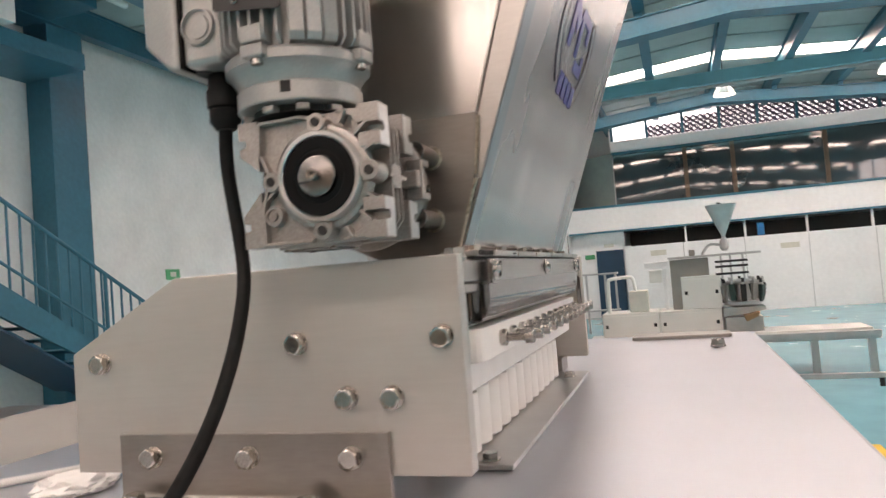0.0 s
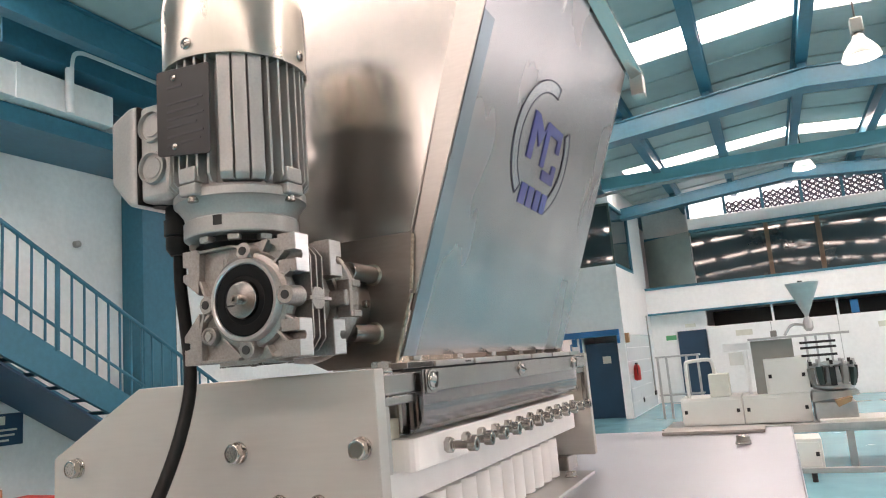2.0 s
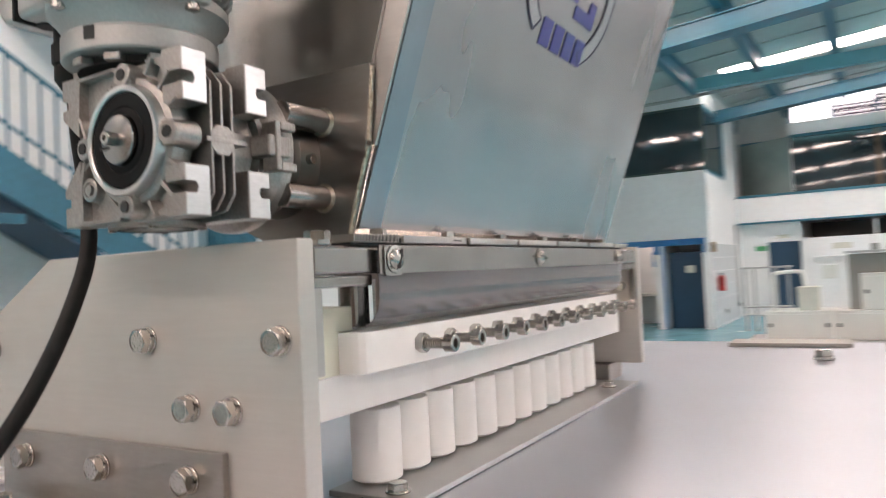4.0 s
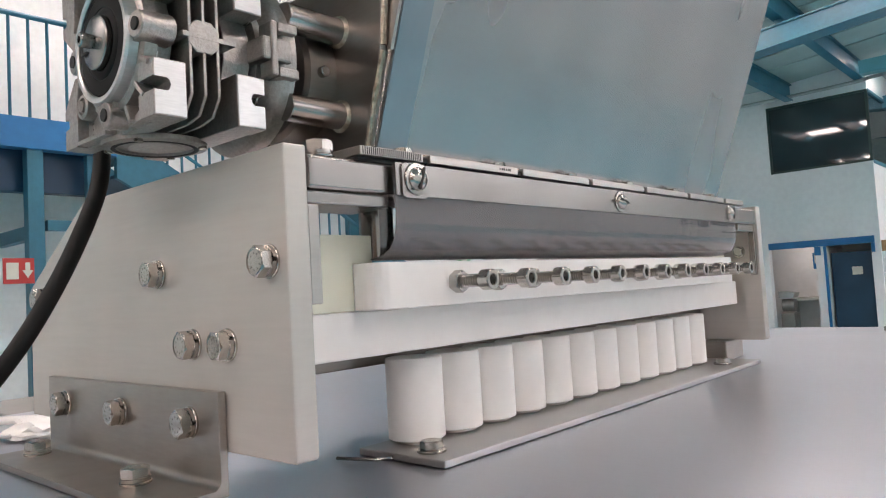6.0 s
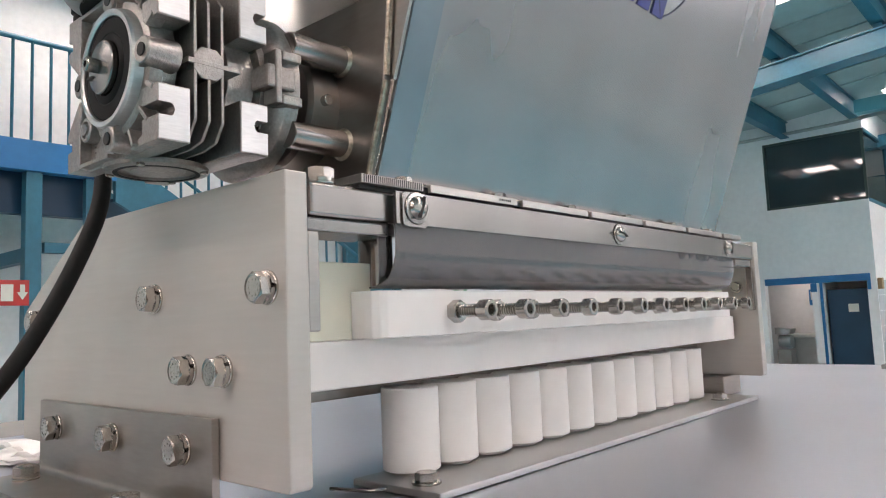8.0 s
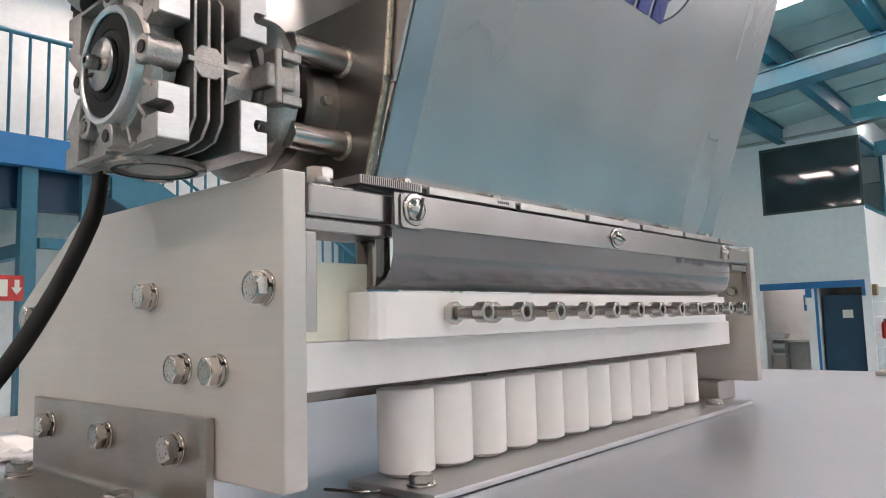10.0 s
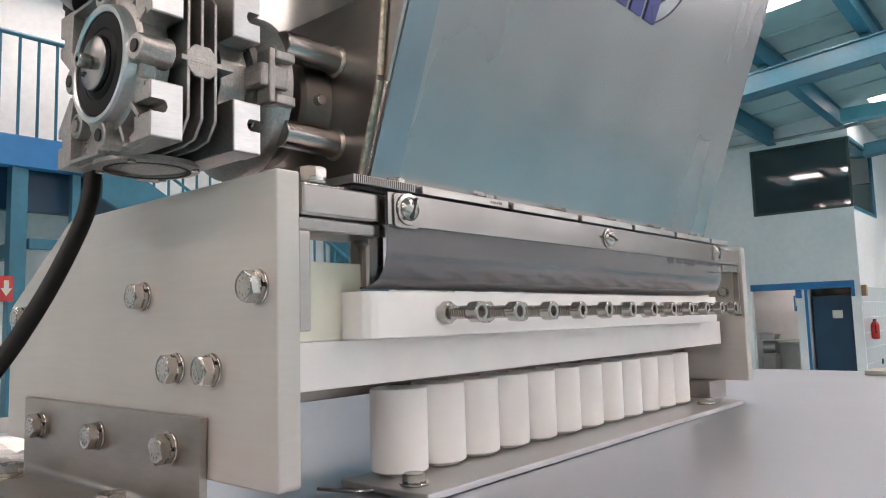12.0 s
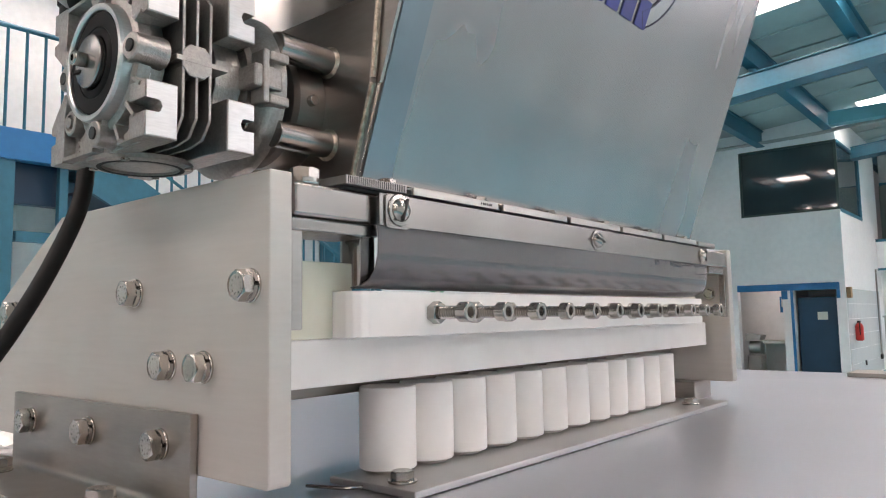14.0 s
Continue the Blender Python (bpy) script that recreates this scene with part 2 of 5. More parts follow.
def tube(p0, p1, r, r1=None, seg=24, bm=None, caps=True, bevel=0.0):
    out = bm or bmesh.new()
    p0, p1 = Vector(p0), Vector(p1)
    r1 = r if r1 is None else r1
    q = (p1 - p0).to_track_quat("Z", "Y").to_matrix()
    L = (p1 - p0).length
    rings = [(0, r), (L, r1)]
    if bevel:
        rings = [(0, r - bevel), (bevel, r), (L - bevel, r1), (L, r1 - bevel)]
    rows = [[out.verts.new(p0 + q @ Vector((rr * math.cos(2 * math.pi * i / seg), rr * math.sin(2 * math.pi * i / seg), h))) for i in range(seg)] for h, rr in rings]
    for a, b in zip(rows, rows[1:]):
        for i in range(seg):
            out.faces.new((a[i], a[(i + 1) % seg], b[(i + 1) % seg], b[i]))
    if caps:
        out.faces.new(rows[0][::-1])
        out.faces.new(rows[-1])
    return out


def lathe(profile, seg=48, axis="z", at=(0, 0, 0), bm=None, close=False, start=True, end=True):
    """Turned shape: profile of (radius, height) along an axis through at."""
    out = bm or bmesh.new()
    at = Vector(at)
    rows = []
    for r, h in profile:
        row = []
        for i in range(seg):
            a = 2 * math.pi * i / seg
            c, s = r * math.cos(a), r * math.sin(a)
            row.append(out.verts.new(at + Vector({"z": (c, s, h), "y": (c, h, s), "x": (h, c, s)}[axis])))
        rows.append(row)
    pairs = list(zip(rows, rows[1:])) + ([(rows[-1], rows[0])] if close else [])
    for a, b in pairs:
        for i in range(seg):
            out.faces.new((a[i], a[(i + 1) % seg], b[(i + 1) % seg], b[i]))
    if not close:
        for row, (r, h), use in ((rows[0], profile[0], start), (rows[-1], profile[-1], end)):
            if r > 1e-5 and use:
                out.faces.new(row)
    return out


def prism(poly, axis, a, b, bm=None, bevel=0.0):
    """A polygon pulled along an axis from a to b. poly: the two other coordinates, in order x, y, z."""
    out = bm or bmesh.new()
    tmp = bmesh.new()

    def at(u, v, w):
        return {"x": (w, u, v), "y": (u, w, v), "z": (u, v, w)}[axis]
    lo = [tmp.verts.new(at(u, v, a)) for u, v in poly]
    hi = [tmp.verts.new(at(u, v, b)) for u, v in poly]
    n = len(poly)
    for i in range(n):
        tmp.faces.new((lo[i], lo[(i + 1) % n], hi[(i + 1) % n], hi[i]))
    tmp.faces.new(lo[::-1])
    tmp.faces.new(hi)
    if bevel:
        bmesh.ops.recalc_face_normals(tmp, faces=tmp.faces)
        bmesh.ops.bevel(tmp, geom=tmp.edges[:], offset=bevel, segments=2, affect="EDGES", profile=0.5, clamp_overlap=True)
    tmp.verts.index_update()
    return merge(out, tmp)


def pipe(points, r, seg=12, bm=None, rounds=3):
    """A round bar or cable through points, its corners smoothed."""
    pts = [Vector(p) for p in points]
    for _ in range(rounds):
        nxt = [pts[0]]
        for a, b in zip(pts, pts[1:]):
            nxt += [a.lerp(b, 0.25), a.lerp(b, 0.75)]
        pts = nxt + [pts[-1]]
    out = bm or bmesh.new()
    rows = []
    side = None
    for i, p in enumerate(pts):
        d = (pts[min(i + 1, len(pts) - 1)] - pts[max(i - 1, 0)]).normalized()
        if side is None:
            side = d.orthogonal().normalized()
        side = (side - d * side.dot(d)).normalized()
        up = d.cross(side)
        rows.append([out.verts.new(p + r * (math.cos(2 * math.pi * k / seg) * side + math.sin(2 * math.pi * k / seg) * up)) for k in range(seg)])
    for a, b in zip(rows, rows[1:]):
        for k in range(seg):
            out.faces.new((a[k], a[(k + 1) % seg], b[(k + 1) % seg], b[k]))
    out.faces.new(rows[0][::-1])
    out.faces.new(rows[-1])
    return out


def hex_mesh(name, af, h, mat, hole=0.0, marks=False):
    """Hexagon head along +z, with the corners turned off at the top."""
    bm = bmesh.new()
    rc = af / math.sqrt(3)
    lo, mid, hi = [], [], []
    for i in range(24):
        a = 2 * math.pi * i / 24
        k = (a + math.pi / 6) % (math.pi / 3) - math.pi / 6
        r = af / 2 / math.cos(k)
        drop = (r - af / 2) * 0.6
        lo.append(bm.verts.new((r * math.cos(a), r * math.sin(a), 0)))
        mid.append(bm.verts.new((r * math.cos(a), r * math.sin(a), h - drop - 0.0002)))
        hi.append(bm.verts.new((af * 0.475 * math.cos(a), af * 0.475 * math.sin(a), h)))
    for a, b in ((lo, mid), (mid, hi)):
        for i in range(24):
            bm.faces.new((a[i], a[(i + 1) % 24], b[(i + 1) % 24], b[i]))
    bm.faces.new(lo[::-1])
    if hole:
        rim = [bm.verts.new((hole * math.cos(2 * math.pi * i / 24), hole * math.sin(2 * math.pi * i / 24), h)) for i in range(24)]
        deep = [bm.verts.new((v.co.x, v.co.y, h * 0.4)) for v in rim]
        for a, b in ((hi, rim), (rim, deep)):
            for i in range(24):
                bm.faces.new((a[i], a[(i + 1) % 24], b[(i + 1) % 24], b[i]))
        bm.faces.new(deep)
    else:
        lipr = [bm.verts.new((af * 0.40 * math.cos(2 * math.pi * i / 24), af * 0.40 * math.sin(2 * math.pi * i / 24), h - 0.0003)) for i in range(24)]
        for i in range(24):
            bm.faces.new((hi[i], hi[(i + 1) % 24], lipr[(i + 1) % 24], lipr[i]))
        bm.faces.new(lipr)
    if marks:
        for k in range(9):
            a, w = radians(40 * k + 15), af * (0.035 + 0.02 * (k % 3))
            c, s = math.cos(a), math.sin(a)
            q = af * 0.29
            tmp = bmesh.new()
            bmesh.ops.create_cube(tmp, size=1)
            bmesh.ops.scale(tmp, vec=(af * 0.07, w * 0.8, 0.0003), verts=tmp.verts)
            bmesh.ops.rotate(tmp, matrix=Matrix.Rotation(a, 3, "Z"), verts=tmp.verts)
            bmesh.ops.translate(tmp, vec=(q * c, q * s, h - 0.0002), verts=tmp.verts)
            merge(bm, tmp)
    return finish(bm, name, mat, angle=22)


def washer_mesh(name, r, r0, h, mat):
    return finish(lathe([(r0, 0), (r - h * 0.2, 0), (r, h * 0.3), (r, h * 0.8), (r - h * 0.2, h), (r0, h)], 32, close=True), name, mat)


def split_washer_mesh(name, r, r0, h, mat):
    bm = bmesh.new()
    n = 36
    rows = []
    for i in range(n + 1):
        a = math.radians(8) + (2 * math.pi - math.radians(16)) * i / n
        z = h * 0.25 * (i / n - 0.5)
        rows.append([bm.verts.new((q * math.cos(a), q * math.sin(a), z + w)) for q, w in ((r0, 0), (r, 0), (r, h), (r0, h))])
    for a, b in zip(rows, rows[1:]):
        for k in range(4):
            bm.faces.new((a[k], a[(k + 1) % 4], b[(k + 1) % 4], b[k]))
    bm.faces.new(rows[0])
    bm.faces.new(rows[-1][::-1])
    return finish(bm, name, mat)


HEX10 = hex_mesh("hex_head", 0.0184, 0.0073, "bolt", marks=True)
SPLIT10 = split_washer_mesh("spring_washer", 0.0106, 0.006, 0.0026, "bolt")
FLAT10 = washer_mesh("flat_washer", 0.0114, 0.005, 0.002, "bolt")
HEX8 = hex_mesh("hex_head", 0.013, 0.0055, "bolt")
FLAT8 = washer_mesh("flat_washer", 0.0095, 0.004, 0.0018, "bolt")


def bolt(parent, at, facing, small=False, spin=0.0, label=""):
    """A hexagon bolt with its washers, its head pointing along facing."""
    q = Vector(facing).to_track_quat("Z", "Y").to_matrix().to_4x4() @ Matrix.Rotation(radians(spin), 4, "Z")
    base = Matrix.Translation(at) @ q
    lift = 0.0018 if small else 0.0048
    b = place("bolt", HEX8 if small else HEX10, parent, label, base @ Matrix.Translation((0, 0, lift)))
    if small:
        place("washer", FLAT8, b, m=Matrix.Translation((0, 0, -lift)))
    else:
        place("washer", FLAT10, b, m=Matrix.Translation((0, 0, -lift)))
        place("spring_washer", SPLIT10, b, m=Matrix.Translation((0, 0, -lift + 0.0021)))
    return b

# ---- the hall: floor, walls, roof ----
FL, CE = -1.43, 4.8
WT = 5.2             # walls run up past the roof sheets
RIDGE, PITCH_UP, FALL = 1.4, 0.22, 0.09
XL, XR, YB, YF = -8.0, 9.0, -9.0, 24.5


def roof_lift(x):
    return max(PITCH_UP - FALL * abs(x - RIDGE), -0.35)


def pitched(bm):
    """Bends a flat piece of roof over the ridge and down to the eaves."""
    for x in (RIDGE - 0.57 / FALL, RIDGE, RIDGE + 0.57 / FALL):
        bmesh.ops.bisect_plane(bm, geom=bm.verts[:] + bm.edges[:] + bm.faces[:], dist=1e-5, plane_co=(x, 0, 0), plane_no=(1, 0, 0))
    for v in bm.verts:
        v.co.z += roof_lift(v.co.x)
    return bm


def structure(name, bm, mat, label, category):
    return solid(name, bm, mat, label, category, kind="structure")


structure("floor", box(XL - 0.2, XR + 0.2, YB - 0.2, YF + 0.2, FL - 0.2, FL), "floor", "glossy light blue epoxy factory floor", "floor")
structure("wall_west", box(XL - 0.2, XL, YB, YF, FL, WT), "grimy", "white painted hall wall behind the staircase", "wall")
bm = box(XR, XR + 0.2, YB, YF, FL, 3.0)
box(XR, XR + 0.2, YB, YF, 4.2, WT, bm=bm)
box(XR, XR + 0.2, YB, 4.4, 3.0, 4.2, bm=bm)
box(XR, XR + 0.2, 20, YF, 3.0, 4.2, bm=bm)
structure("wall_east", bm, "white", "unseen white hall wall holding the added pane band", "wall")
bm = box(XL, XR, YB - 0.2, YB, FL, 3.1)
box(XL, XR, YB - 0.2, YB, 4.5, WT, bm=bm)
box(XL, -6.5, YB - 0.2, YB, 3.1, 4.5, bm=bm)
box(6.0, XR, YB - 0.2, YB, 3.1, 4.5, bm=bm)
structure("wall_south", bm, "plain_tan", "unseen tan hall wall holding the added panes", "wall")
# Unseen panes, added for the bright reflection high on the hopper wall.
w = thing("window_5", (-0.25, YB, 3.1), "unseen row of glowing panes added to brighten the hopper wall", "window", kind="structure")
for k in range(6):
    part("pane", box(-6.47 + 2.08 * k, -4.45 + 2.08 * k, YB - 0.1, YB - 0.08, 3.13, 4.47), "south_glow", w)
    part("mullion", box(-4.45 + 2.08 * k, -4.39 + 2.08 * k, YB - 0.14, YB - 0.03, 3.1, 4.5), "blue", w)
# Unseen panes, added to throw side light on far walls and bars.
w = thing("window_4", (XR, 12, 3.0), "unseen glowing pane band added to light the hall", "window", kind="structure")
for k in range(4, 10):
    part("pane", box(XR + 0.08, XR + 0.1, -5.97 + 2.6 * k, -3.43 + 2.6 * k, 3.03, 4.17), "fill_pane", w)
    part("mullion", box(XR + 0.03, XR + 0.14, -3.43 + 2.6 * k, -3.37 + 2.6 * k, 3.0, 4.2), "blue", w)
structure("wall_north", box(XL, XR, YF, YF + 0.2, FL, WT), "white", "plain white hall wall", "wall")

# roof sheets between the rows of translucent sheets, all one mesh, with the seams as ribs
ROWS = [(-5.4, -4.5), (2.4, 3.3), (10.1, 11.0), (17.4, 18.25)]
bm = bmesh.new()
edge = YB
for a, b in ROWS + [(YF, YF)]:
    box(XL - 0.2, XR + 0.2, edge, a, CE, CE + 0.12, bm=bm)
    y = edge + 0.9
    while y < a - 0.3:
        box(XL, XR, y, y + 0.035, CE - 0.03, CE, bm=bm)
        y += 1.05
    if b > a:
        box(XL - 0.2, -7.61 if a < 5 else -6.11 if a < 17 else -2.51, a, b, CE, CE + 0.12, bm=bm)
    edge = b
structure("ceiling", pitched(bm), "roof", "pale grey-green roof sheets with seams", "ceiling")
for a, b in ROWS:
    sk = thing("skylight", (0.5, (a + b) / 2, CE), "bright translucent skylight sheets in the roof", "skylight", "skylights", "structure")
    # Near rows run further west, unseen, with panels added to light that wall.
    x = -7.6 if a < 5 else -6.1 if a < 17 else -2.5
    while x < XR - 0.1:
        part("panel", pitched(box(x + 0.01, min(x + 1.5, XR) - 0.01, a + 0.005, b - 0.005, CE + 0.03, CE + 0.06)), "skylight", sk)
        x += 1.5

# steel beams under the roof
for y, z0, z1, mat in ((4.4, 3.95, 4.29, "blue"), (12.15, 3.95, 4.29, "blue"), (-3.2, 3.95, 4.29, "blue"), (19.6, 4.0, 4.29, "blue")):
    west = -3.1 if y == 4.4 else XL
    bm = box(west, XR, y - 0.2, y + 0.2, z0, z0 + 0.03, 0.004)
    box(west, XR, y - 0.2, y + 0.2, z1 - 0.03, z1, 0.004, bm)
    box(west, XR, y - 0.16, y + 0.16, z0 + 0.03, z1 - 0.03, 0, bm)
    for k in range(3 if y == 4.4 else 0, 11):
        box(-7.66 + 1.5 * k, -7.54 + 1.5 * k, y - 0.08, y + 0.08, z1 - 0.002, 4.40, 0, bm)
    solid("roof_beam", pitched(bm), mat, "blue painted steel main beam under the roof", "beam", "roof beams")
x = -7.6
while x < XR - 0.3:
    z = roof_lift(x) - 0.012
    half = [(0.09, 4.40), (0.09, 4.425), (0.04, 4.425), (0.04, 4.76), (0.09, 4.76), (0.09, 4.785)]
    bm = prism([(x + a, b + z) for a, b in half] + [(x - a, b + z) for a, b in half[::-1]], "y", YB, YF)
    solid("purlin", bm, "blue", "blue painted steel purlin carrying the roof sheets", "purlin", "purlins")
    x += 1.5
bm = box(-2.95, XR, 16.85, 17.15, 4.16, 4.44, 0.01)
solid("crane_beam", bm, "teal", "light teal steel beam across the hall", "beam")
solid("ceiling_pipe", pipe([(-7.9, 17.45, 4.12), (-3.1, 17.45, 4.12), (-2.6, 16.7, 4.05), (8.8, 16.7, 4.05)], 0.04, 10), "rack", "grey pipe running under the roof", "pipe")


def hanging_lamp(x, y, z):
    t = thing("hanging_lamp", (x, y, z), "white bell-shaped industrial lamp hanging from the roof", "lamp", "hanging lamps")
    part("shade", lathe([(0.03, 0.36), (0.07, 0.33), (0.09, 0.27), (0.15, 0.2), (0.22, 0.1), (0.25, 0.0), (0.245, 0.0), (0.215, 0.1), (0.145, 0.19), (0.085, 0.25)], 32, at=(x, y, z)), "cabinet", t)
    part("bulb", lathe([(0.225, 0.03), (0.10, 0.005), (0.0001, 0.0)], 28, at=(x, y, z)), "bulb", t, "glowing lamp face")
    part("ballast", box(x - 0.08, x + 0.08, y - 0.08, y + 0.08, z + 0.36, z + 0.58, 0.02), "grey", t)
    part("cord", tube((x, y, z + 0.58), (x, y, 4.78 + roof_lift(x)), 0.012, seg=8), "rubber", t)


for x, y, z in ((2.02, 10.5, 3.95), (1.55, 17.6, 4.0), (5.3, 10.5, 3.95), (2.0, 3.2, 3.95), (-3.2, 3.2, 3.95), (5.2, -3.5, 3.95), (5.0, 17.6, 4.0)):
    hanging_lamp(x, y, z)

# ---- office block with the doorway ----
OY, OX = 17.7, -3.0
bm = bmesh.new()
box(XL, -5.33, OY, OY + 0.2, FL, 2.41, bm=bm)
box(-5.33, OX, OY, OY + 0.2, 0.70, 2.41, bm=bm)
box(-3.19, OX, OY, OY + 0.2, FL, 0.70, bm=bm)
box(-4.32, -4.08, OY, OY + 0.2, FL, 0.70, bm=bm)
box(XL, -5.13, OY, OY + 0.2, 2.41, 4.0, bm=bm)
box(XL, OX, OY, OY + 0.2, 4.0, WT, bm=bm)
structure("wall_office_front", bm, "white", "white office wall with a doorway and a window above", "wall")
bm = bmesh.new()
box(OX - 0.2, OX, OY + 0.2, 22.4, FL, 2.38, bm=bm)
box(OX - 0.2, OX, 20.25, 22.4, 2.38, 4.0, bm=bm)
box(OX - 0.2, OX, OY + 0.2, 22.4, 4.0, WT, bm=bm)
structure("wall_office_side", bm, "white", "white office side wall with a corner window", "wall")
structure("wall_office_back", box(-7.9, -3.22, 19.6, 19.75, FL, 0.95), "white", "white back wall of the small room", "wall")
structure("wall_office_inner", box(-4.3, -4.2, OY + 0.22, 19.58, FL, 0.94), "white", "white wall between washroom and door", "wall")
w = thing("window_1", (-4.06, OY, 2.41), "dark office corner window reflecting the skylights", "window", kind="structure")
part("pane", box(-5.08, OX - 0.03, OY + 0.03, OY + 0.05, 2.46, 3.95), "glass", w)
part("pane", box(OX - 0.05, OX - 0.03, OY + 0.05, 20.2, 2.44, 3.95), "glass", w)
for a in ((-5.13, OX, OY - 0.01, OY + 0.06, 2.41, 2.46), (-5.13, OX, OY - 0.01, OY + 0.06, 3.95, 4.0), (-5.13, -5.08, OY - 0.01, OY + 0.06, 2.46, 3.95),
          (OX - 0.05, OX + 0.005, OY - 0.01, OY + 0.05, 2.46, 3.95)):
    part("window_frame", box(*a), "darkgreen", w, "thin dark window frame")
for a in ((OX - 0.06, OX + 0.012, OY + 0.06, 20.25, 2.36, 2.44), (OX - 0.06, OX + 0.012, OY + 0.06, 20.25, 3.95, 4.02), (OX - 0.06, OX + 0.012, 20.2, 20.25, 2.44, 3.95)):
    part("window_frame", box(*a), "blue", w, "blue side window frame")
d = thing("door_1", (-3.59, OY + 0.05, FL), "dark blue door in a bright blue frame", "door", kind="structure")
part("leaf", box(-4.07, -3.22, OY + 0.30, OY + 0.34, FL + 0.01, 0.46, 0.004), "doorblue", d)
part("notice", box(-3.66, -3.45, OY + 0.294, OY + 0.299, -0.06, 0.12), "paper", d, "small paper notice")
part("lintel", box(-5.32, -3.11, OY - 0.04, OY + 0.0, 0.62, 0.775, 0.005), "vivid", d, "bright blue lintel")
part("jamb", box(-3.18, -3.11, OY - 0.03, OY - 0.002, 0.42, 0.618, 0.004), "vivid", d)
part("jamb", box(-4.33, -4.20, OY - 0.03, OY - 0.002, 0.42, 0.618, 0.004), "vivid", d)
part("jamb", box(-4.14, -4.08, OY - 0.03, OY - 0.002, FL, 0.618, 0.004), "vivid", d)
# Lamp added to brighten the washroom; its real source is unseen.
l = thing("tube_lamp", (-4.8, 18.8, 0.8), "added tube lamp that brightens the washroom", "lamp")
part("housing", box(-5.2, -4.42, 18.7, 18.9, 0.83, 0.88, 0.01), "cabinet", l)
part("tube", tube((-5.15, 18.8, 0.79), (-4.47, 18.8, 0.79), 0.04, seg=14), "bulb", l, "glowing tube")
part("hanger", tube((-4.8, 18.8, 0.88), (-4.8, 18.8, 4.46), 0.01, seg=8), "rack", l)
n = thing("wall_notice", (-4.7, 19.58, 0.2), "blue and white notice on the washroom wall", "notice")
part("sheet", box(-4.88, -4.6, 19.585, 19.598, 0.12, 0.52), "vivid", n)
part("field", box(-4.84, -4.64, 19.58, 19.585, 0.26, 0.48), "paper", n)
b = thing("washroom_counter", (-4.8, 19.3, FL), "white counter with a sink in the washroom", "counter")
part("top", box(-5.32, -4.31, 18.95, 19.59, -0.66, -0.58, 0.01), "cabinet", b)
part("leg", box(-5.2, -5.14, 19.0, 19.06, FL, -0.66), "rack", b)
part("leg", box(-4.46, -4.4, 19.0, 19.06, FL, -0.66), "rack", b)
part("soap_box", box(-4.8, -4.6, 19.5, 19.598, -0.18, 0.0, 0.02), "cabinet", b)
s = thing("stacked_machine", (-5.05, 18.4, FL), "grey metal equipment standing in the small room", "equipment")
part("frame", box(-5.3, -4.98, 18.1, 18.5, FL, -0.9, 0.02), "grey", s)
part("drum", tube((-5.28, 18.3, -0.72), (-5.0, 18.3, -0.72), 0.15, seg=28), "rack", s)
part("hood", prism([(-5.32, -0.54), (-5.0, -0.54), (-4.95, -0.42), (-5.32, -0.38)], "y", 18.1, 18.5), "rack", s)
e = thing("fire_extinguisher", (OX + 0.09, 18.43, -0.55), "red fire extinguisher hanging on the white wall", "extinguisher")
part("tank", lathe([(0.05, 0), (0.08, 0.02), (0.085, 0.05), (0.085, 0.32), (0.06, 0.38), (0.025, 0.41)], 24, at=(OX + 0.09, 18.43, -0.55)), "red", e)
part("valve", box(OX + 0.06, OX + 0.12, 18.38, 18.48, -0.14, -0.1, 0.005), "dark", e)
part("hose", pipe([(OX + 0.1, 18.40, -0.12), (OX + 0.12, 18.3, -0.15), (OX + 0.12, 18.31, -0.42)], 0.012, 8), "rubber", e)
c = thing("wall_conduit", (OX + 0.02, 21.5, -1.04), "thin grey conduit with a socket on the wall", "conduit")
part("tube", tube((OX + 0.02, 21.5, -1.0), (OX + 0.02, 21.5, 1.2), 0.02, seg=8), "grey", c)
part("socket", box(OX, OX + 0.05, 21.4, 21.6, -1.12, -1.0, 0.008), "dark", c)
c = thing("wall_socket", (OX, 19.4, -1.1), "small dark wall socket", "socket")
part("plate", box(OX, OX + 0.03, 19.35, 19.46, -1.16, -1.04, 0.006), "dark", c)
part("box", box(-2.99, -2.9, 17.72, 17.9, 0.42, 0.66, 0.01), "card", thing("switch_box", (OX, 17.8, 0.54), "small brown box beside the door frame", "switch box"))

# glazed tiles on the lower side wall
TILE = finish(box(0, 0.008, 0.004, 0.336, 0.004, 0.336), "tile", "tile")
wall_tiles = bpy.data.objects["wall_office_side"]

# ---- far wall with the gallery ----
GY = 22.0
structure("wall_gallery_band", box(OX, XR, GY, GY + 0.2, 1.23, 2.0), "white", "white gallery parapet with blue lines", "wall")
structure("gallery_floor", box(OX, XR, GY + 0.2, YF, 1.23, 1.35), "white", "white underside of the gallery", "ceiling")
structure("wall_gallery_top", box(-1.5, XR, GY, GY + 0.2, 3.6, 3.97), "white", "white wall strip between window rows", "wall")
structure("wall_gallery_roof", box(-1.5, XR, GY, GY + 0.2, 4.62, WT), "grimy", "dull wall strip under the roof", "wall")
structure("wall_gallery_corner", box(OX, -1.5, GY + 1.2, GY + 1.4, 3.65, WT), "grimy", "dull wall above the corner window", "wall")
structure("wall_gallery_end", box(-1.55, -1.45, GY + 0.2, GY + 1.2, 3.6, WT), "grimy", "dull wall return", "wall")
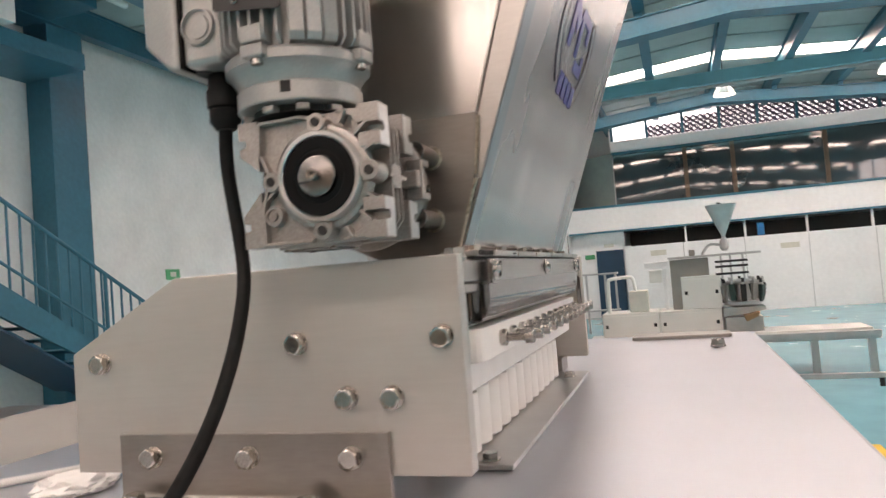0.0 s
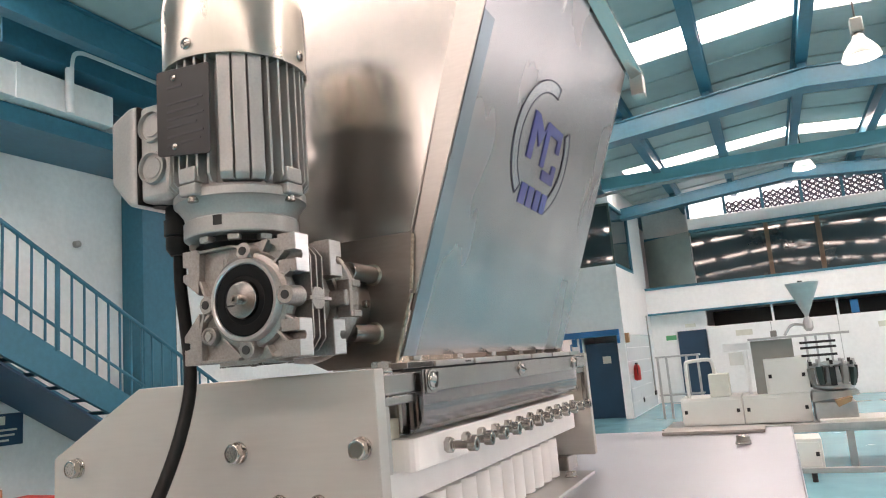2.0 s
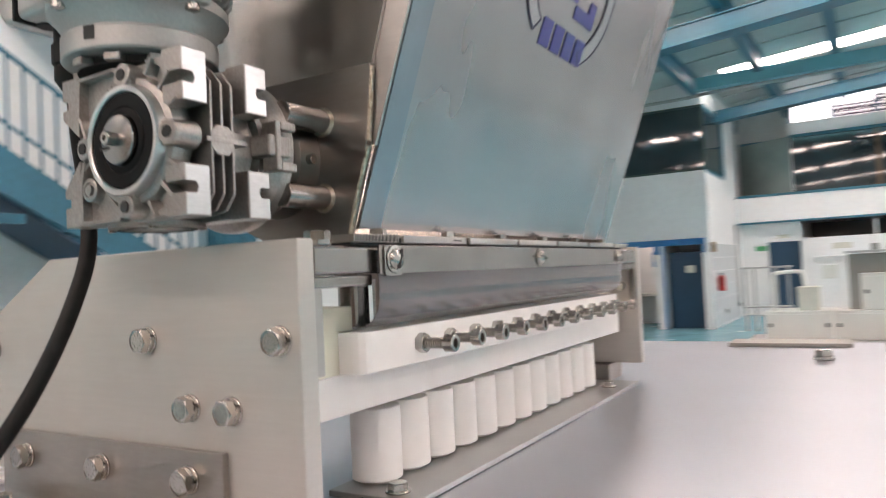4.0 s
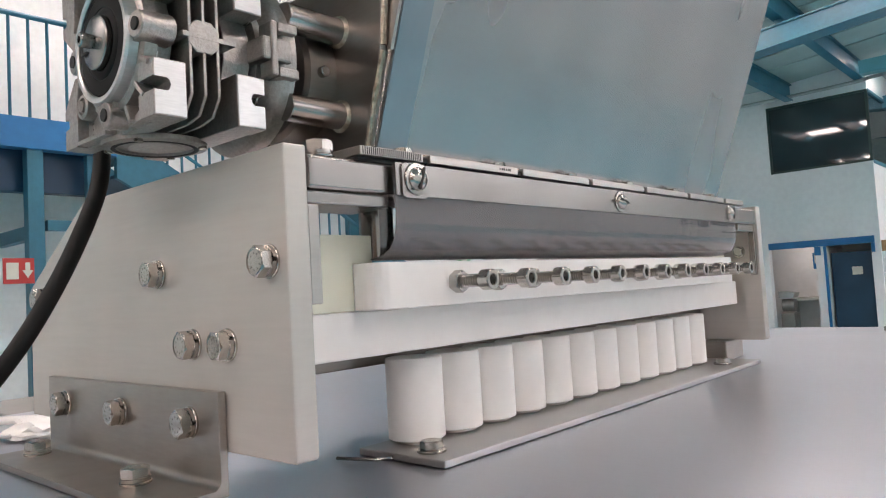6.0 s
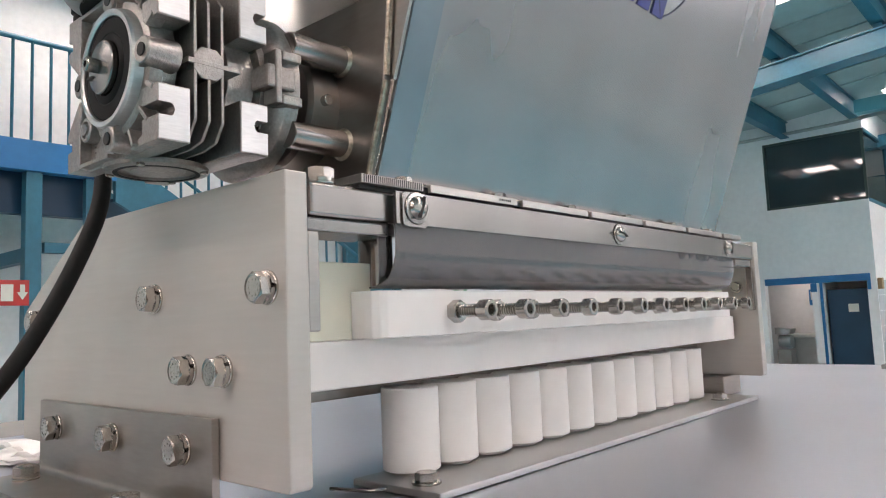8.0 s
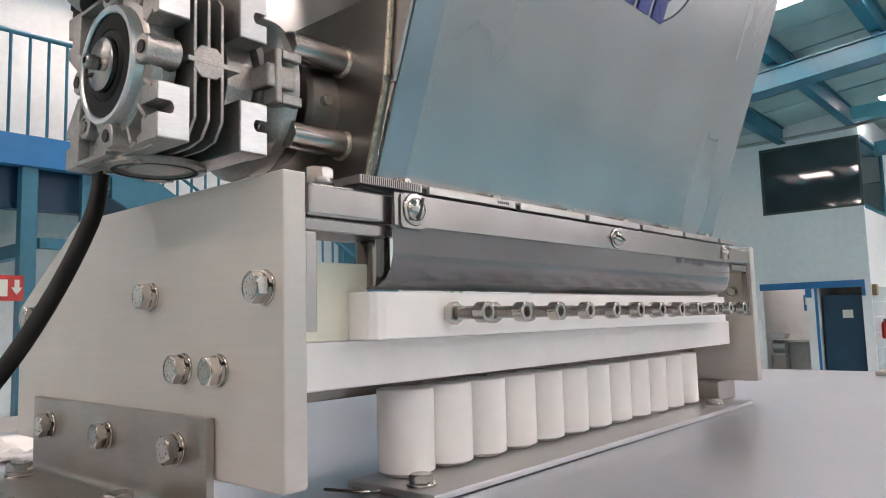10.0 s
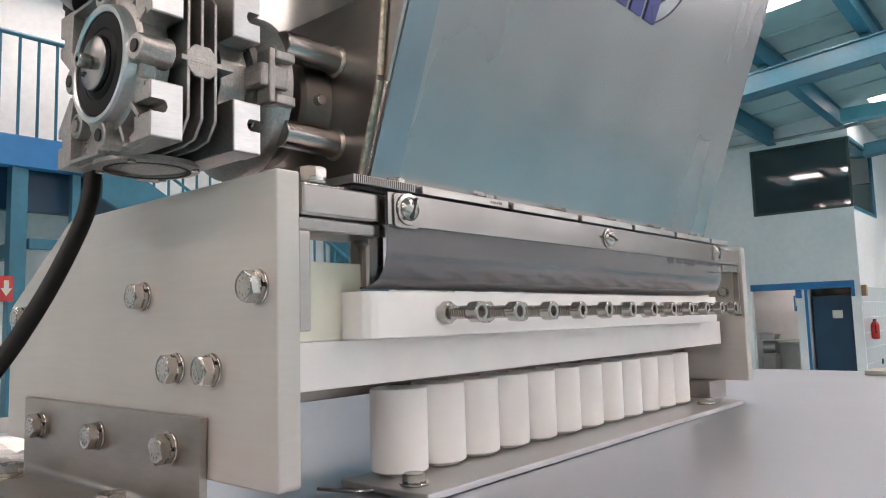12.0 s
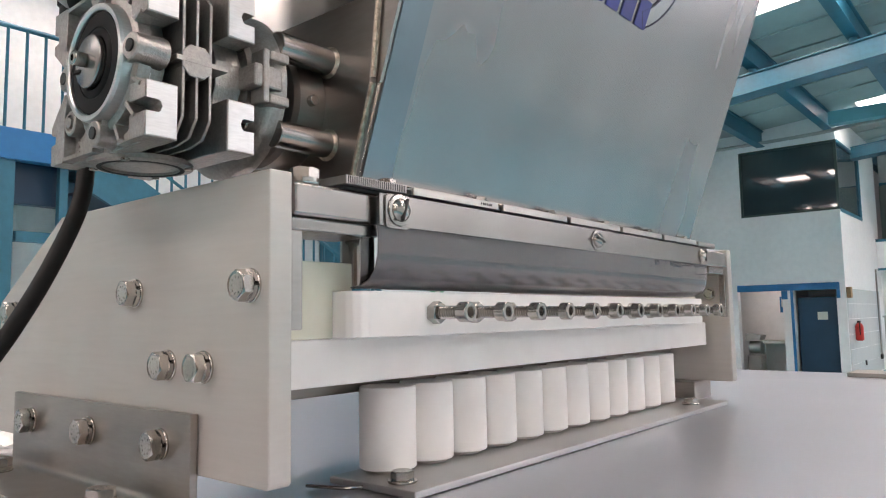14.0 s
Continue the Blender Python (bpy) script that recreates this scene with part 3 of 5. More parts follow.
for a in ((OX, XR, GY - 0.03, GY, 1.19, 1.25), (OX, XR, GY - 0.04, GY, 1.96, 2.03), (-1.5, XR, GY - 0.04, GY, 3.55, 3.63), (OX, -1.5, GY + 1.16, GY + 1.2, 3.62, 3.72)):
    solid("trim", box(*a), "blue", "blue painted edge strip along the gallery", "trim", kind="structure")
g = thing("window_2", (2, GY, 2.03), "long gallery window with reflections and wooden posts", "window", kind="structure")
xs = [-1.5, 0.62, 1.95, 4.4, 6.6, XR]
for x0, x1 in zip(xs, xs[1:]):
    part("pane", box(x0 + 0.03, x1 - 0.03, GY + 0.06, GY + 0.08, 2.03, 3.57), "glass", g)
for x in xs[1:-1]:
    part("post", box(x - 0.06, x + 0.06, GY + 0.02, GY + 0.1, 2.03, 3.57), "brown", g, "brown wooden post")
part("pane", prism([(-1.5, GY + 0.06), (-1.5, GY + 0.08), (OX, GY + 1.12), (OX, GY + 1.08)], "z", 2.03, 3.62), "frosted", g, "dull grey-green corner panel")
# daylight seen through pierced blocks
pw = thing("window_3", (2, GY, 3.97), "row of pierced block windows with bright daylight behind", "window", kind="structure")
part("daylight", box(-1.44, XR, GY + 0.16, GY + 0.18, 3.98, 4.6), "bright_out", pw, "bright sky outside")
for k in range(10):
    x0 = -1.45 + 1.04 * k
    part("mullion", box(x0 - 0.04, x0 + 0.04, GY - 0.01, GY + 0.12, 3.97, 4.62), "blue", pw)
    bm = bmesh.new()
    if k:
        rows = 1 + min(k, 3)
        for j in range(4):
            for i in range(5):
                cx, cz = x0 + 0.13 + 0.2 * i, 4.02 + 0.155 * j
                if j > rows - 1:
                    continue
                lathe([(0.048, 0.0), (0.118, 0.0), (0.118, 0.06), (0.048, 0.06)], 4, "y", (cx, GY + 0.05, cz + 0.06), bm, close=True)
                box(cx - 0.1, cx + 0.1, GY + 0.05, GY + 0.1, cz - 0.02, cz + 0.0, 0, bm)
        for i in range(6):
            box(x0 + 0.02 + 0.2 * i, x0 + 0.045 + 0.2 * i, GY + 0.05, GY + 0.1, 3.98, 4.0 + 0.155 * rows, 0, bm)
        part("pierced_blocks", bm, "lattice", pw, "dark pierced decorative blocks")

# below the gallery: partition with a shaded gap above
structure("wall_partition", box(-1.36, XR, GY + 0.1, GY + 0.2, FL, 0.72), "white", "low white partition wall under the gallery", "wall")
# Near-black sheet puts the unlit room's shade into its colour.
structure("wall_dark_room", box(-1.3, XR, YF - 0.1, YF - 0.01, FL, 1.22), "name", "near-black sheet for the unlit room under the gallery", "wall")
structure("wall_under_gallery", box(OX, -1.36, GY + 0.4, GY + 0.5, FL, 1.22), "white", "white wall with a blue door", "wall")
for x in (0.45, 2.1, 3.75, 5.4, 7.05):
    solid("gap_post", box(x - 0.03, x + 0.03, GY + 0.11, GY + 0.19, 0.72, 1.19), "white", "white post between partition and gallery", "post", "gap posts")
d = thing("door_2", (-1.85, GY + 0.38, FL), "dark blue door under the gallery", "door", kind="structure")
part("leaf", box(-2.25, -1.42, GY + 0.34, GY + 0.39, FL + 0.01, 0.66, 0.004), "doorblue", d)
for x0, x1, z0, z1, mat, lab in ((-2.6, -2.3, 0.42, 0.56, "green", "small green exit sign on the wall"), (-2.0, -1.7, 0.76, 0.86, "paper", "small pale sign above the door"),
                                 (-0.6, -0.15, 0.38, 0.54, "paper", "pale yellow paper sign on the partition"), (3.0, 3.5, 0.3, 0.45, "paper", "pale paper sign on the partition")):
    y = GY + 0.39 if x1 < -1.4 else GY + 0.09
    solid("wall_sign", box(x0, x1, y - 0.01, y + 0.008, z0, z1), mat, lab, "sign")
solid("blue_bin", box(2.42, 2.62, GY + 0.12, GY + 0.18, 0.73, 1.1, 0.02), "vivid", "small blue object standing on the partition", "container")
for k in range(5):
    solid("panel_seam", box(0.35 + 1.7 * k, 0.365 + 1.7 * k, GY + 0.094, GY + 0.0985, FL, 0.71), "rack", "thin seam between partition panels", "trim", "seams", "structure")

# ---- stair side of the hall ----
SX = -6.8
SL = 0.59


def stair_z(y, z_at, y_at=4.29):
    return z_at - SL * (y - y_at)


st = thing("staircase", (SX - 0.5, 5.0, FL), "blue steel staircase with open treads and a railing", "staircase")
Y0, Y1 = 2.9, 8.3
for x in (SX - 0.06, SX - 1.05):
    part("stringer", prism([(Y0, stair_z(Y0, 1.125)), (Y1, stair_z(Y1, 1.125)), (Y1, max(FL, stair_z(Y1, 0.62))), (Y0, stair_z(Y0, 0.62))], "x", x, x + 0.06), "blue", st)
y = Y0
while y < Y1 - 0.2:
    z = stair_z(y + 0.14, 1.0)
    if z > FL + 0.02:
        part("tread", box(SX - 0.99, SX - 0.061, y, y + 0.29, z - 0.04, z, 0.004), "blue", st)
    y += 0.29
# Darker blue puts the shade beneath the treads into the soffit.
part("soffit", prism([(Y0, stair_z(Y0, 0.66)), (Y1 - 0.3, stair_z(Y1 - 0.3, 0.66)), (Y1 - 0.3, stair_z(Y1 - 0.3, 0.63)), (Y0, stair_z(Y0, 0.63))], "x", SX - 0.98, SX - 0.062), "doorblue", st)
part("handrail", pipe([(SX, -3.0, 2.9), (SX, 2.88, 2.9), (SX, 7.9, stair_z(7.9, 2.09))], 0.026, 10, rounds=0), "blue", st)
part("lower_rail", pipe([(SX, 3.0, stair_z(3.0, 1.36)), (SX, 7.9, stair_z(7.9, 1.36))], 0.018, 8, rounds=0), "blue", st)
BAL = finish(tube((0, 0, 0), (0, 0, 0.96), 0.0145, seg=8), "baluster", "blue")
y = -3.0
while y < 7.9:
    z = 1.94 if y < Y0 else stair_z(y, 1.12)
    place("baluster", BAL, st, m=Matrix.Translation((SX, y, z)))
    y += 0.165
for y in (3.0, 4.9, 6.8):
    part("post", tube((SX, y, stair_z(y, 1.1)), (SX, y, stair_z(y, 2.08)), 0.026, seg=10), "blue", st)
ld = thing("stair_landing", (SX - 0.6, 0, FL), "blue steel landing above the hall floor on posts", "landing")
part("edge_beam", box(SX - 0.1, SX + 0.03, -3.2, Y0, 1.65, 1.94, 0.006), "vivid", ld)
# Added joist, dark blue for the shaded underside of the deck.
part("joist", box(SX - 0.34, SX - 0.22, -3.2, 2.75, 1.28, 1.858, 0.006), "doorblue", ld, "dark blue joist carrying the shade under the deck")
part("deck", box(XL, SX - 0.1, -3.2, Y0, 1.86, 1.94), "blue", ld)
for y in (2.15, -1.2):
    part("post", box(SX - 0.12, SX, y - 0.07, y + 0.07, FL, 1.648, 0.004), "blue", ld)
    part("brace", box(SX - 1.1, SX - 0.13, y - 0.05, y + 0.05, 0.82, 0.95, 0.004), "blue", ld)
part("brace", box(SX - 0.1, SX - 0.02, 2.25, 3.6, 0.9, 1.0, 0.004), "blue", ld)
part("post", box(SX - 0.1, SX - 0.02, 2.62, 2.7, 0.3, 1.648, 0.004), "blue", ld)
bm = box(XL + 0.01, XL + 0.42, 6.85, 7.45, FL, 4.44, 0.01)
solid("steel_column", bm, "blue", "blue painted steel column against the white wall", "column")
solid("drain_pipe", tube((XL + 0.12, 7.62, FL), (XL + 0.12, 7.62, 4.44), 0.1, seg=16), "darkgreen", "dark green vertical drain pipe on the wall", "pipe")
solid("steel_column", box(XL + 0.01, XL + 0.3, 0.2, 0.6, FL, 1.85, 0.01), "blue", "blue painted steel column under the landing", "column")
du = thing("air_duct", (-7.1, 2, 3.53), "white rectangular air duct with a bent pipe over it", "duct")
part("duct", box(-7.4, -6.82, 4.15, 5.7, 3.53, 3.93, 0.01), "grimy", du)
part("bent_pipe", pipe([(-6.74, 5.02, 3.5), (-6.74, 5.0, 4.12), (-6.74, 5.06, 4.28), (-6.74, 5.3, 4.3), (-6.74, 7.4, 4.3)], 0.05, 12), "white", du, "pale bent pipe")
for y in (4.4,):
    part("seam", box(-7.41, -6.81, y, y + 0.05, 3.52, 3.94), "white", du)
solid("wall_beam", box(XL + 0.01, -6.95, 4.15, 6.84, 3.28, 3.5, 0.01), "blue", "blue steel beam along the wall below the duct", "beam")
solid("wall_beam", box(XL + 0.01, -6.7, 4.15, 6.84, 4.05, 4.4, 0.01), "blue", "blue steel beam along the wall above the duct", "beam")
s = thing("safety_sign", (XL + 0.02, 5.0, 0), "blue safety sign with white unreadable lines", "sign")
part("board", box(XL + 0.005, XL + 0.02, 4.70, 5.36, -0.27, 0.10, 0.004), "doorblue", s)
for z, l in ((-0.09, 0.5), (-0.15, 0.44), (-0.21, 0.3)):
    part("line", box(XL + 0.021, XL + 0.024, 5.03 - l / 2, 5.03 + l / 2, z - 0.012, z + 0.012), "paper", s)
part("symbol", box(XL + 0.021, XL + 0.024, 4.93, 5.13, -0.03, 0.07), "paper", s)
s = thing("fire_sign", (SX, 2.0, 0.4), "red fire point sign with a white arrow", "sign")
part("board", box(SX + 0.001, SX + 0.012, 1.86, 2.115, 0.41, 0.64), "red", s)
part("arrow", prism([(2.04, 0.60), (2.08, 0.60), (2.08, 0.53), (2.105, 0.53), (2.06, 0.46), (2.015, 0.53), (2.04, 0.53)], "x", SX + 0.013, SX + 0.016), "paper", s, "white arrow")
part("symbol", box(SX + 0.013, SX + 0.016, 1.885, 1.985, 0.45, 0.6), "paper", s)
s = thing("exit_sign", (XL, 9.6, 0.6), "small green exit sign on the white wall", "sign")
part("board", box(XL + 0.003, XL + 0.02, 9.42, 9.76, 0.54, 0.72), "green", s)
part("mark", box(XL + 0.021, XL + 0.024, 9.52, 9.66, 0.59, 0.67), "paper", s)
solid("wall_fitting", lathe([(0.05, 0), (0.045, 0.06), (0.02, 0.08)], 16, "x", (XL, 6.1, 2.25)), "grey", "small round grey fitting on the wall", "fitting")
b = thing("work_bench", (-5.6, 4.0, FL), "grey steel bench with boxes on it", "bench")
part("top", box(-6.1, -5.2, 2.6, 4.75, -0.75, -0.7, 0.005), "rack", b)
for x in (-6.05, -5.25):
    for y in (2.65, 4.7):
        part("leg", box(x - 0.025, x + 0.025, y - 0.025, y + 0.025, FL, -0.75), "rack", b)
t = thing("parts_tray", (-5.55, 3.95, -0.7), "red plastic tray on the bench", "tray")
part("shell", box(-5.75, -5.35, 3.2, 3.8, -0.697, -0.60, 0.015), "red", t)
part("rim", box(-5.77, -5.33, 3.18, 3.82, -0.60, -0.585, 0.006), "red", t)
t = thing("cardboard_box", (-5.8, 3.75, -0.7), "small brown cardboard box on the bench", "box")
part("body", box(-6.0, -5.78, 3.2, 3.6, -0.697, -0.5, 0.004), "card", t)
part("flap", box(-6.0, -5.78, 3.2, 3.28, -0.499, -0.494), "card", t)
t = thing("fire_drum", (-6.2, 2.2, FL), "red drum standing under the stairs", "drum")
part("body", lathe([(0.2, 0), (0.21, 0.02), (0.21, 0.3), (0.215, 0.31), (0.21, 0.33), (0.21, 0.62), (0.19, 0.64)], 28, at=(-6.2, 2.2, FL)), "red", t)
part("lid", lathe([(0.19, 0.64), (0.19, 0.67), (0.05, 0.68)], 28, at=(-6.2, 2.2, FL)), "orange", t)

# ---- packing machine across the hall ----
def cabinet(x0, x1, y0, y1, z0, z1, label):
    t = thing("machine_cabinet", ((x0 + x1) / 2, (y0 + y1) / 2, z0), label, "cabinet", "machine cabinets")
    part("body", box(x0, x1, y0, y1, z0, z1, 0.012), "cabinet", t)
    part("door", box(x0 + 0.03, x1 - 0.03, y0 - 0.012, y0 - 0.001, z0 + 0.03, z1 - 0.04, 0.004), "cabinet", t)
    for x in (x0 + 0.06, x1 - 0.06):
        part("latch", box(x - 0.02, x + 0.02, y0 - 0.022, y0 - 0.0125, (z0 + z1) / 2 - 0.025, (z0 + z1) / 2 + 0.025, 0.004), "dark", t)
    return t


cabinet(-0.93, -0.14, 10.0, 10.7, -0.87, -0.5, "low cream machine cabinet with black latches")
cabinet(-0.13, 0.69, 10.0, 10.7, -0.87, -0.5, "low cream machine cabinet with black latches")
cabinet(0.19, 0.71, 10.0, 10.7, -0.498, -0.04, "tall cream machine cabinet with black latches")
cabinet(0.36, 0.70, 9.0, 9.5, FL + 0.12, -0.96, "cream control cabinet under the conveyor")
m_ = thing("conveyor", (0.4, 9.8, FL), "long grey steel conveyor bed on legs", "conveyor")
part("bed", box(-1.16, 2.5, 9.6, 10.75, -0.96, -0.875, 0.008), "rack", m_)
part("side_rail", box(-1.16, 2.5, 9.55, 9.595, -0.93, -0.85, 0.006), "rack", m_)
part("belt", box(0.75, 2.45, 9.75, 10.4, -0.872, -0.83, 0.01), "cabinet", m_, "white conveyor belt")
for x in (-1.0, 1.05, 1.75, 2.4):
    part("leg", box(x - 0.04, x + 0.04, 9.62, 9.7, FL + 0.03, -0.96), "rack", m_)
    part("foot", tube((x, 9.66, FL), (x, 9.66, FL + 0.03), 0.05, seg=14), "dark", m_)
part("cross_rail", box(0.4, 2.5, 8.85, 8.92, FL + 0.1, FL + 0.16, 0.006), "rack", m_)
for x in (0.57, 2.3):
    part("foot", tube((x, 8.88, FL), (x, 8.88, FL + 0.1), 0.03, seg=12), "dark", m_)
m_ = thing("filling_machine", (0.7, 10.3, -0.5), "vertical filling machine with a steel funnel and dark grippers", "machine")
part("funnel", lathe([(0.02, 0.46), (0.03, 0.5), (0.2, 0.9), (0.205, 0.92), (0.19, 0.92), (0.02, 0.52)], 40, at=(0.80, 10.05, 0)), "rack", m_, "conical steel funnel")
part("funnel_cap", tube((0.78, 10.05, 0.9), (0.78, 10.05, 0.95), 0.03, seg=14), "dark", m_)
part("valve", lathe([(0.03, 0.28), (0.06, 0.32), (0.06, 0.4), (0.03, 0.47)], 20, at=(0.80, 10.05, 0)), "rack", m_)
part("feed_pipe", pipe([(0.76, 10.03, 0.36), (0.6, 10.0, 0.4), (0.5, 9.98, 0.25)], 0.018, 8), "rack", m_)
part("cross_arm", box(0.04, 1.25, 9.95, 10.1, 0.215, 0.245, 0.004), "rack", m_)
part("housing", box(0.06, 0.58, 10.15, 10.6, -0.5, 0.21, 0.01), "grey", m_, "grey upper housing")
part("motor_box", box(0.33, 0.41, 10.1, 10.2, 0.246, 0.33, 0.01), "grey", m_)
for x in (0.74, 0.86, 1.02):
    part("rod", tube((x, 10.02, -0.42), (x, 10.02, 0.214), 0.014, seg=10), "rack", m_)
for z in (-0.05, 0.05, 0.12):
    part("crossbar", box(0.66, 1.08, 9.99, 10.05, z, z + 0.03, 0.004), "dark", m_)
turret = lathe([(0.10, -0.50), (0.24, -0.47), (0.25, -0.43), (0.12, -0.40), (0.09, -0.20), (0.20, -0.17), (0.20, -0.14), (0.03, -0.12)], 28, at=(0.98, 10.12, 0))
part("turret", turret, "rack", m_, "round steel turret")
rnd = random.Random(5)
for k in range(12):
    a = 2 * math.pi * k / 12
    q = Matrix.Translation((0.98, 10.12, rnd.uniform(-0.02, 0.02))) @ Matrix.Rotation(a, 4, "Z")
    arm = part("gripper_arm", box(0.18, 0.30, -0.012, 0.012, -0.20, -0.165, 0.004), "rack", m_, m=q)
    part("jaw", prism([(0.25, -0.19), (0.31, -0.20), (0.30, -0.33), (0.27, -0.43), (0.24, -0.42)], "y", -0.035, 0.035, bevel=0.006), ("dark", "grey", "darkgreen")[k % 3], arm)
    part("knob", tube((0.27, 0, -0.165), (0.27, 0, -0.11), 0.02, seg=12, bevel=0.004), ("rack", "dark")[k % 2], arm)
part("tray", prism([(0.7, -0.62), (1.25, -0.55), (1.24, -0.5), (0.72, -0.5)], "y", 9.9, 10.5), "rack", m_)
part("chute", prism([(0.98, -0.68), (1.12, -0.62), (1.15, -0.56), (0.95, -0.6)], "y", 9.7, 9.9), "card", m_, "brown cardboard chute")
part("base", box(0.72, 1.2, 9.9, 10.6, -0.87, -0.63, 0.01), "rack", m_)
h_ = thing("guard_loop", (-0.63, 10.05, -0.5), "white bent tube loop on the low cabinet", "guard")
part("loop", pipe([(-0.82, 10.1, -0.5), (-0.82, 10.1, -0.02), (-0.78, 10.1, 0.0), (-0.5, 10.1, 0.02), (-0.46, 10.1, -0.02), (-0.44, 10.1, -0.2)], 0.025, 12, rounds=2), "cabinet", h_)
part("box", box(-0.53, -0.27, 10.0, 10.3, -0.497, -0.19, 0.012), "paper", h_, "beige control box")
h_ = thing("white_bracket", (-0.1, 10.4, -0.5), "white bracket frame beside the housing", "bracket")
part("plate", box(-0.3, 0.03, 10.3, 10.34, 0.1, 0.2, 0.006), "white", h_)
part("leg", box(-0.05, 0.0, 10.3, 10.35, -0.497, 0.1, 0.006), "white", h_)
part("plate", box(-0.24, -0.06, 10.28, 10.31, -0.1, 0.08, 0.006), "cabinet", h_)
r_ = thing("trolley_frame", (-2.2, 17.3, FL), "grey steel trolley frame standing by the wall", "trolley")
for x in (-2.2, -2.0, -1.55, -1.3):
    part("post", box(x - 0.025, x + 0.025, 17.2, 17.25, FL, -0.02), "rack", r_)
part("top", box(-2.25, -1.25, 17.15, 17.5, -0.02, 0.02, 0.004), "rack", r_)
part("shelf", box(-2.25, -1.25, 17.15, 17.5, -0.9, -0.87, 0.004), "rack", r_)
solid("floor_line", box(1.5, 1.62, 3.0, 6.1, FL + 0.001, FL + 0.005), "yellow", "yellow line painted on the floor", "floor marking", kind="structure")

# ---- depositing machine: table ----
tb = thing("machine_table", (-0.2, 0.6, FL), "brushed stainless steel machine table", "table")
part("top", box(-0.72, 0.366, -0.30, 1.5, -0.004, 0.0, 0.001), "table", tb)
part("edge_lip", box(0.3665, 0.369, -0.30, 1.5, -0.06, -0.0005, 0.001), "table", tb)
part("edge_lip", box(-0.72, 0.366, 1.5005, 1.503, -0.06, -0.0005, 0.001), "table", tb)
part("body", box(-0.70, 0.34, -0.28, 1.48, -0.30, -0.0045, 0.002), "sheet_dull", tb)
for x in (-0.66, 0.28):
    for y in (-0.24, 1.42):
        part("leg", box(x - 0.03, x + 0.03, y - 0.03, y + 0.03, FL, -0.30), "rack", tb)
big = bolt(tb, (0.262, 1.175, 0.0035), (0, 0, 1), label="large bright table bolt")
big.matrix_basis = big.matrix_basis @ Matrix.Scale(1.55, 4)
solid("support_plate", box(0.054, 0.305, 1.385, 1.48, 0.0005, 0.009, 0.001), "grey", "grey steel plate lying on the table edge", "plate")

# outlet strip with its bolts
sp = thing("outlet_strip", (-0.02, 0.45, 0), "flat stainless strip bolted to the table", "strip")
part("bar", box(-0.090, 0.006, 0.124, 0.81, 0.0005, 0.0065, 0.0012), "rack", sp)
for x, y, spin in ((-0.024, 0.142, 12), (-0.022, 0.738, 40)):
    b = bolt(sp, (x, y, 0.0072), (0, 0, 1), small=True, spin=spin)
    b.matrix_basis = b.matrix_basis @ Matrix.Scale(1.25, 4)
solid("loose_rod", pipe([(-0.09, 0.10, 0.003), (-0.04, 0.117, 0.003), (-0.075, 0.2, 0.003)], 0.0014, 8), "steel", "thin steel wire lying under the machine", "wire")

# twelve white cylinders
PITCH = 0.0508
cyl = bmesh.new()
lathe([(0.0165, 0.0), (0.0234, 0.0), (0.0244, 0.0008), (0.0244, 0.0672), (0.0237, 0.0680), (0.0001, 0.0680)], 48, bm=cyl)
CYL = finish(cyl, "nozzle", "nylon")
for i in range(12):
    ob = place("nozzle_cylinder", CYL, m=Matrix.Translation((-0.066, 0.169 + PITCH * i, 0.0100 if i else 0.0095)) @ Matrix.Rotation(0.7 * i, 4, "Z"))
    tagged(ob, "white plastic nozzle cylinder under the bar", "cylinder", "nozzle cylinders")
    place("outlet", finish(tube((0, 0, -0.0029), (0, 0, 0.002), 0.0185, seg=24), "outlet", "sheet_dull"), ob)

# ---- end plates ----
def end_plate(y0, y1, label):
    t = thing("end_plate", (-0.22, (y0 + y1) / 2, 0.03), label, "plate", "end plates")
    poly = [(-0.449, 0.030), (-0.002, 0.030), (0.0, 0.0325), (0.0, 0.2325), (-0.31, 0.2325), (-0.449, 0.158)]
    part("body", prism(poly, "y", y0, y1, bevel=0.0012), "plate", t)
    return t


PT = 0.018
ep = end_plate(-0.004, PT - 0.004, "satin beige-grey end plate with a cut corner")
for x, z, s in ((-0.408, 0.147, 8), (-0.169, 0.158, 22), (-0.019, 0.158, 5), (-0.119, 0.104, 17), (-0.072, 0.104, 28)):
    bolt(ep, (x, -0.004, z), (0, -1, 0), spin=s)
far = end_plate(0.858, 0.876, "satin beige-grey plate closing the far end")
bolt(far, (-0.03, 0.858, 0.165), (0, -1, 0), small=True)


def foot_angle(y, sign, label):
    """Angle iron that holds an end plate to the table."""
    t = thing("foot_angle", (-0.23, y, 0), label, "angle bracket", "foot angles")
    a, th, w, h, r = y, 0.006, 0.062, 0.072, 0.006
    s = sign
    prof = [(a, 0.0005), (a + s * w, 0.0005), (a + s * w, th), (a + s * (th + r), th)]
    for k in range(1, 5):
        g = math.pi / 2 * k / 5
        prof.append((a + s * (th + r - r * math.sin(g)), th + r - r * math.cos(g)))
    prof += [(a + s * th, th + r), (a + s * th, h), (a, h)]
    part("angle", prism(prof, "x", -0.386, -0.078, bevel=0.0006), "angle", t)
    return t


